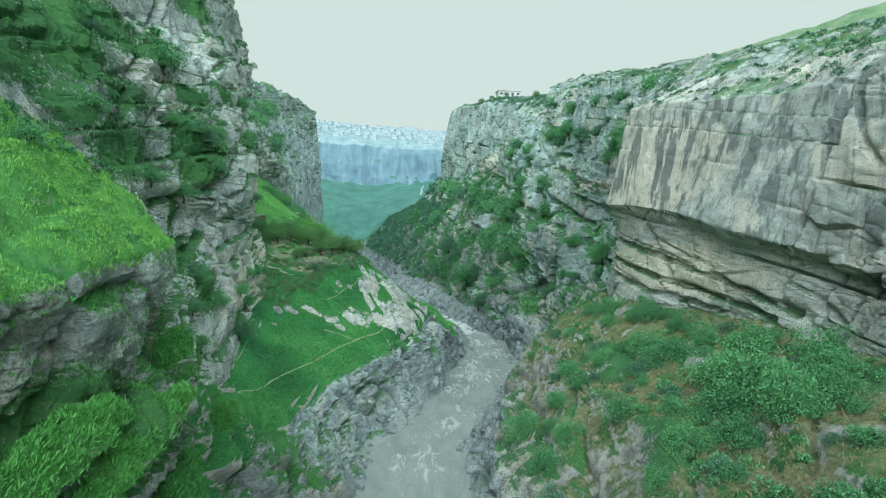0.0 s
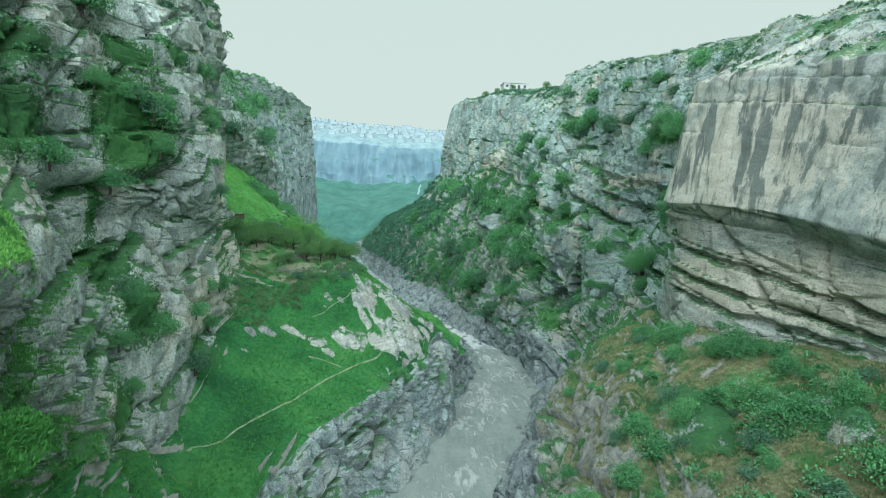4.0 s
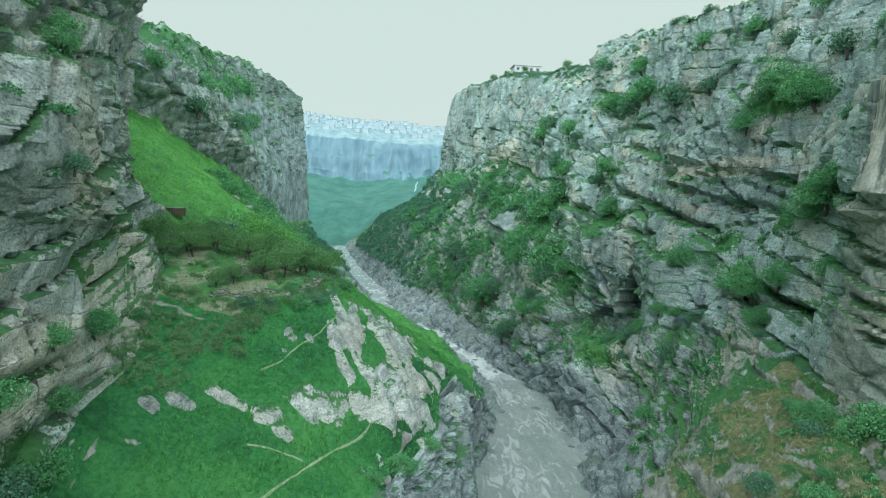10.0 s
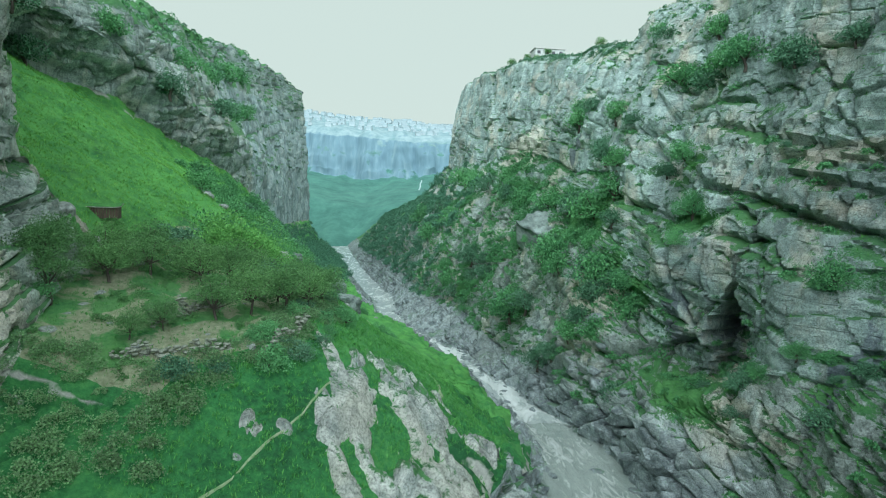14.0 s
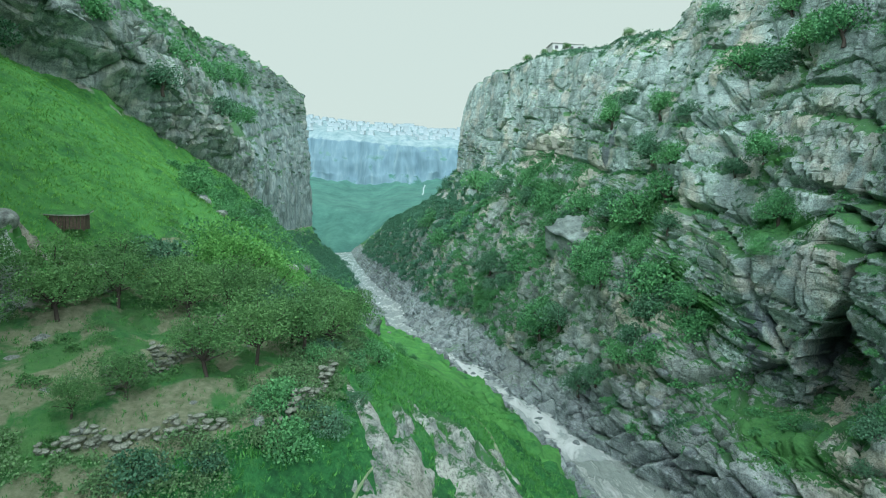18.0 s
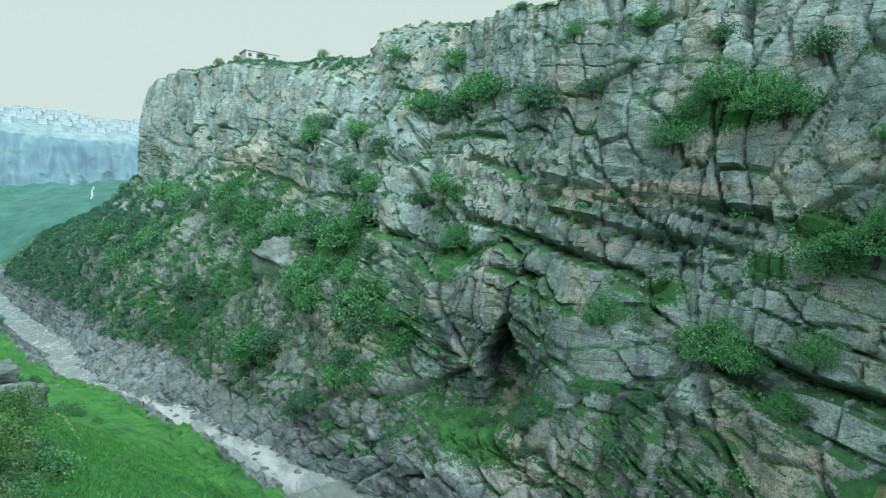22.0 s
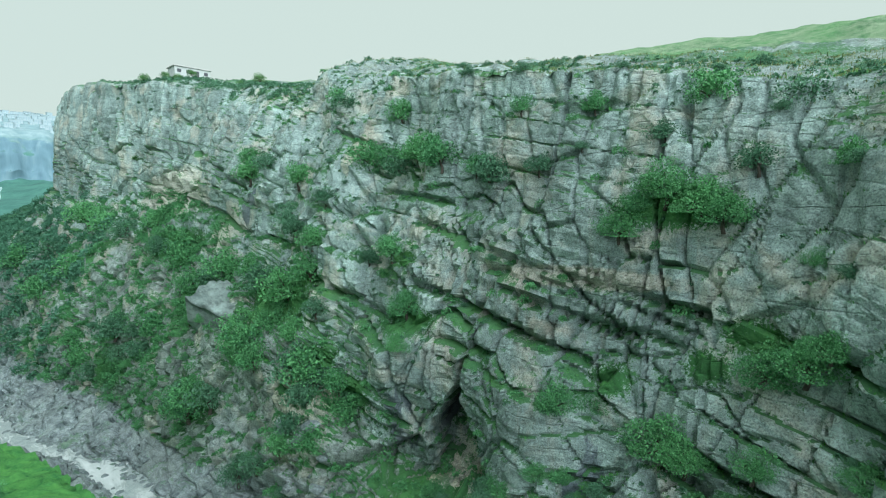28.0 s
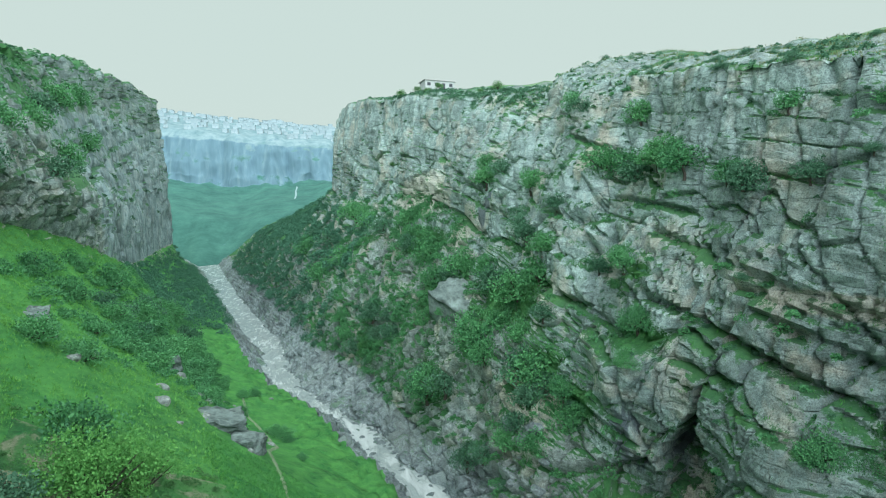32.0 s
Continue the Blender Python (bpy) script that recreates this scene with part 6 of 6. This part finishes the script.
for k, (a, b, wide, thick) in enumerate((((-15.6, 25.2, 9.6), (-15.3, 17.5, 8.6), 1.1, 0.9), ((-15.0, 31.0, 8.2), (-14.8, 20.5, 6.2), 0.85, 0.8), ((-19.0, 38.5, 9.6), (-18.2, 34.0, 9.0), 0.9, 0.9), ((-16.9, 41.5, 3.4), (-16.4, 38.4, 3.0), 0.9, 0.9), ((-15.4, 32.4, 3.4), (-14.8, 27.5, 1.8), 0.9, 1.0))):
    grass_ledge(a, b, wide, thick, k)

# ---- paths ----


def path(name, rows, wide, label):
    pts = []
    for (x0, y0), (x1, y1) in zip(rows, rows[1:]):
        n = max(2, int(math.hypot(x1 - x0, y1 - y0) / 0.5))
        for k in range(n):
            pts.append((x0 + (x1 - x0) * k / n, y0 + (y1 - y0) * k / n))
    pts = np.array(pts)
    k = np.ones(7) / 7
    pts = np.stack([np.convolve(np.pad(pts[:, c], 3, mode="edge"), k, "valid") for c in (0, 1)], 1)
    d = np.gradient(pts, axis=0)
    d /= np.linalg.norm(d, axis=1)[:, None]
    side_way = np.stack([d[:, 1], -d[:, 0]], 1)
    grid = []
    for o in (-1.0, -0.5, 0.0, 0.5, 1.0):
        row = []
        for i, (p, w) in enumerate(zip(pts, side_way)):
            s = wide * (0.8 + 0.35 * math.sin(i * 0.9) * math.sin(i * 0.23))
            q = p + w * o * s
            g, _ = PATH_GROUND(q[0], q[1])
            row.append((q[0], q[1], g.z + ((0.10 if wide < 0.3 else 0.22) if abs(o) < 0.9 else 0.0)))
        grid.append(row)
    ob = grid_mesh(name, np.array(grid), M_PATH)
    return tagged(ob, label, "path", kind="structure")


PATH_GROUND = ground
path("footpath", ((-26, 64), (-22, 72), (-18.4, 77.8), (-15.9, 82.6), (-13, 86.8), (-10.6, 90), (-10.1, 92.9), (-9.4, 97)), 0.11, "narrow trodden earth path through the meadow")
path("footpath_upper", ((-20.6, 91.5), (-19.9, 92.6), (-18.6, 94.6), (-17.9, 97), (-16.7, 99), (-15.9, 102.2), (-14.8, 105)), 0.06, "faint pale path through the grass")
path("footpath_river", ((-18.6, 149), (-17.2, 140), (-16.8, 134), (-14.8, 132), (-10.8, 130), (-8.0, 124.7), (-7.5, 118), (-8.4, 113)), 0.24, "pale trodden path down to the river")
path("footpath_lower", ((-17.9, 144.8), (-19, 150), (-20.4, 158), (-21.6, 165), (-20.6, 172), (-23.4, 182), (-28, 194), (-31, 210)), 0.36, "pale trodden path along the river slope")
path("footpath_branch", ((-19.5, 84.6), (-17, 85.4), (-15, 85.2), (-13.8, 85.6)), 0.06, "faint path across the meadow")

# ---- dry-stone walls of the orchard ----
STONES = [boulder_mesh("stone", 300 + k, 0.6 + 0.1 * (k % 3), M_STONE, 10, 2) for k in range(6)]


def stone_wall(rows, high, label, seed):
    r = np.random.RandomState(seed)
    base = new("dry_stone_wall")
    g0, _ = ground(*rows[0])
    base.location = g0
    for (x0, y0), (x1, y1) in zip(rows, rows[1:]):
        n = int(math.hypot(x1 - x0, y1 - y0) / 0.3)
        for k in range(n):
            x, y = x0 + (x1 - x0) * (k + 0.5) / n, y0 + (y1 - y0) * (k + 0.5) / n
            g, _ = ground(x, y)
            z = -0.1
            while z < high * (0.75 + 0.35 * math.sin(k * 0.7 + seed)):
                s = r.uniform(0.2, 0.46)
                ob = new("stone", STONES[r.randint(6)])
                ob.parent = base
                ob.matrix_basis = Matrix.LocRotScale(Vector((x + r.uniform(-0.25, 0.25), y + r.uniform(-0.25, 0.25), g.z + z + 0.12)) - g0, Euler((r.uniform(-0.2, 0.2), r.uniform(-0.2, 0.2), r.uniform(0, 6.28))), (s * 1.25, s * 0.95, s * 0.85))
                z += s * 0.52
    return tagged(base, label, "stone wall")


stone_wall(((-27.2, 101.6), (-26.2, 104), (-25.4, 106.5), (-25, 109), (-23.4, 113)), 1.4, "tumbled grey dry-stone wall across the orchard", 3)
stone_wall(((-27.6, 97.6), (-24.6, 99), (-21.6, 101)), 0.7, "low overgrown stone wall at the terrace edge", 4)
stone_wall(((-19.8, 102.4), (-18.6, 105.5), (-18.6, 109)), 0.8, "low overgrown stone wall at the terrace edge", 5)

# ---- huts ----


def box(bm, x0, y0, z0, x1, y1, z1, bevel=0.0):
    made = bmesh.ops.create_cube(bm, size=1.0)["verts"]
    for v in made:
        v.co = Vector(((x0 + x1) / 2 + v.co.x * (x1 - x0), (y0 + y1) / 2 + v.co.y * (y1 - y0), (z0 + z1) / 2 + v.co.z * (z1 - z0)))
    if bevel:
        edges = {e for v in made for e in v.link_edges}
        bmesh.ops.bevel(bm, geom=list(edges), offset=bevel, segments=1, affect="EDGES")


def hut(x, y, turn, wide, deep, high, label, turf):
    """A low shelter of planks, its back dug into the slope."""
    g, _ = ground(x, y)
    base = new("hut")
    base.matrix_basis = pose(g.x, g.y, g.z - 0.15, 0, 0, turn)
    n = int(wide / 0.22)
    for k in range(n):
        bm = bmesh.new()
        x0 = -wide / 2 + wide * k / n
        box(bm, x0 + 0.012, -deep / 2 - 0.02, 0, x0 + wide / n - 0.012, -deep / 2 + 0.02 + 0.02 * math.sin(k * 1.7), high - 0.03 + 0.03 * math.sin(k * 2.3), 0.006)
        part("plank", bm, M_PLANK, base)
    for xx in (-wide / 2, wide * 0.05, wide / 2):
        bm = bmesh.new()
        stem(bm, (xx, -deep / 2 - 0.09, -0.1), (xx + 0.03, -deep / 2 - 0.09, high + 0.05), 0.06, 0.05)
        part("post", bm, M_PLANK, base)
    for xx in (-wide / 2, wide / 2):
        bm = bmesh.new()
        box(bm, xx - 0.03, -deep / 2 + 0.03, 0, xx + 0.03, deep / 2, high, 0.01)
        part("side_wall", bm, M_PLANK, base)
    bm = bmesh.new()
    box(bm, -wide / 2 - 0.2, -deep / 2 - 0.18, high + 0.02, wide / 2 + 0.2, deep / 2 + 0.5, high + 0.14, 0.02)
    bmesh.ops.subdivide_edges(bm, edges=bm.edges, cuts=4, use_grid_fill=True)
    for v in bm.verts:
        v.co.z += 0.16 * v.co.y + 0.10 * noise.fractal(v.co * 1.6, 0.9, 2.0, 3)
    part("roof", bm, M_SLOPE if turf else M_RUST, base, "sagging turf roof" if turf else "rusty brown sheet roof")
    return tagged(base, label, "hut")


hut(-41.4, 119.8, 20, 2.8, 1.6, 1.15, "low brown plank shelter with a turf roof, dug into the slope", True)
hut(-33.5, 119.8, 35, 1.7, 1.4, 0.9, "small dark plank shed beside the trees", False)

# ---- the house, trees and posts on the plateau ----


def house(name, x, y, z, turn, wide, deep, high, wall, roof, pane, label, windows=4):
    base = new(name)
    base.matrix_basis = pose(x, y, z, 0, 0, turn)
    bm = bmesh.new()
    box(bm, -wide / 2, -deep / 2, -1.0, wide / 2, deep / 2, high, 0.04)
    part("wall", bm, wall, base)
    bm = bmesh.new()
    box(bm, -wide / 2 - 0.4, -deep / 2 - 0.4, high + 0.004, wide / 2 + 0.4, deep / 2 + 0.4, high + 0.28, 0.03)
    part("roof", bm, roof, base)
    for k in range(windows):
        cx = -wide / 2 + wide * (k + 0.5) / windows
        bm = bmesh.new()
        low = 0.0 if k == windows // 2 else high * 0.36
        box(bm, cx - wide / windows * 0.22, -deep / 2 - 0.05, low, cx + wide / windows * 0.22, -deep / 2 + 0.05, high * 0.74)
        part("door" if k == windows // 2 else "window", bm, pane, base)
    return tagged(base, label, "house")


g, _ = ground(32.7, 277)
house("plateau_house", 32.7, 277, g.z + 0.2, 8, 11.5, 6, 2.9, M_WALL, M_ROOF, M_GLASS, "long low pale house with a flat roof on the plateau")
for x, y, s in ((38.7, 226.5, 3.6), (30, 262, 3.2), (24, 270, 3.0), (19, 276, 3.4), (27, 268, 2.6), (16, 280, 2.6), (41, 250, 2.4)):
    g, _ = ground(x, y)
    tagged(clone(ORCHARD[rng.randint(3)], g, s, rng.uniform(0, 6.28), 0.02), group="trees on the plateau")
for x, y, s in ((168, 128, 7.5), (176, 122, 6.0), (181, 120, 6.5), (188, 116, 6.0)):
    g, _ = ground(x, y)
    tagged(clone(FIG[rng.randint(4)], g, s, rng.uniform(0, 6.28), 0.02), group="trees on the hill")

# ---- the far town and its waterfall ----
town = [house("town_house", 0, 0, 0, 0, 7 + 2 * k, 7, 4 + 1.8 * k, M_HAZEWALL, M_HAZEROOF, M_HAZEPANE, "distant town house above the canyon, haze put into its colours", 3 + k) for k in range(3)]
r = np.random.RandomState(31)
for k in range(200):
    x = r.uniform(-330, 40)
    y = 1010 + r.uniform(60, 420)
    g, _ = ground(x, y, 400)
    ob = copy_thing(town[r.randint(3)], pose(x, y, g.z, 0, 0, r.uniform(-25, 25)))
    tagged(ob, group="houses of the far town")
for ob in town:
    remove_thing(ob)
wf = np.array([[(-38 + 1.3 * s + 0.5 * math.sin(k), 985 - 2.2 * k + 6, 66 - 1.9 * k) for k in range(12)] for s in (0, 1, 1.6)])
hits_row = []
for row in wf:
    out = []
    for x, y, z in row:
        hit, place, *_ = scene.ray_cast(DG, (x, 700, z), (0, 1, 0))
        out.append((x, place.y - 1.2, z) if hit else (x, y, z))
    hits_row.append(out)
tagged(grid_mesh("waterfall", np.array(hits_row), M_HAZEFOAM), "thin waterfall on the far slope, dulled by haze in its colour", "waterfall")

for ob in FIG + FIG_FINE + SCRUB + ORCHARD + [SOFT, FLOWERING]:
    remove_thing(ob)
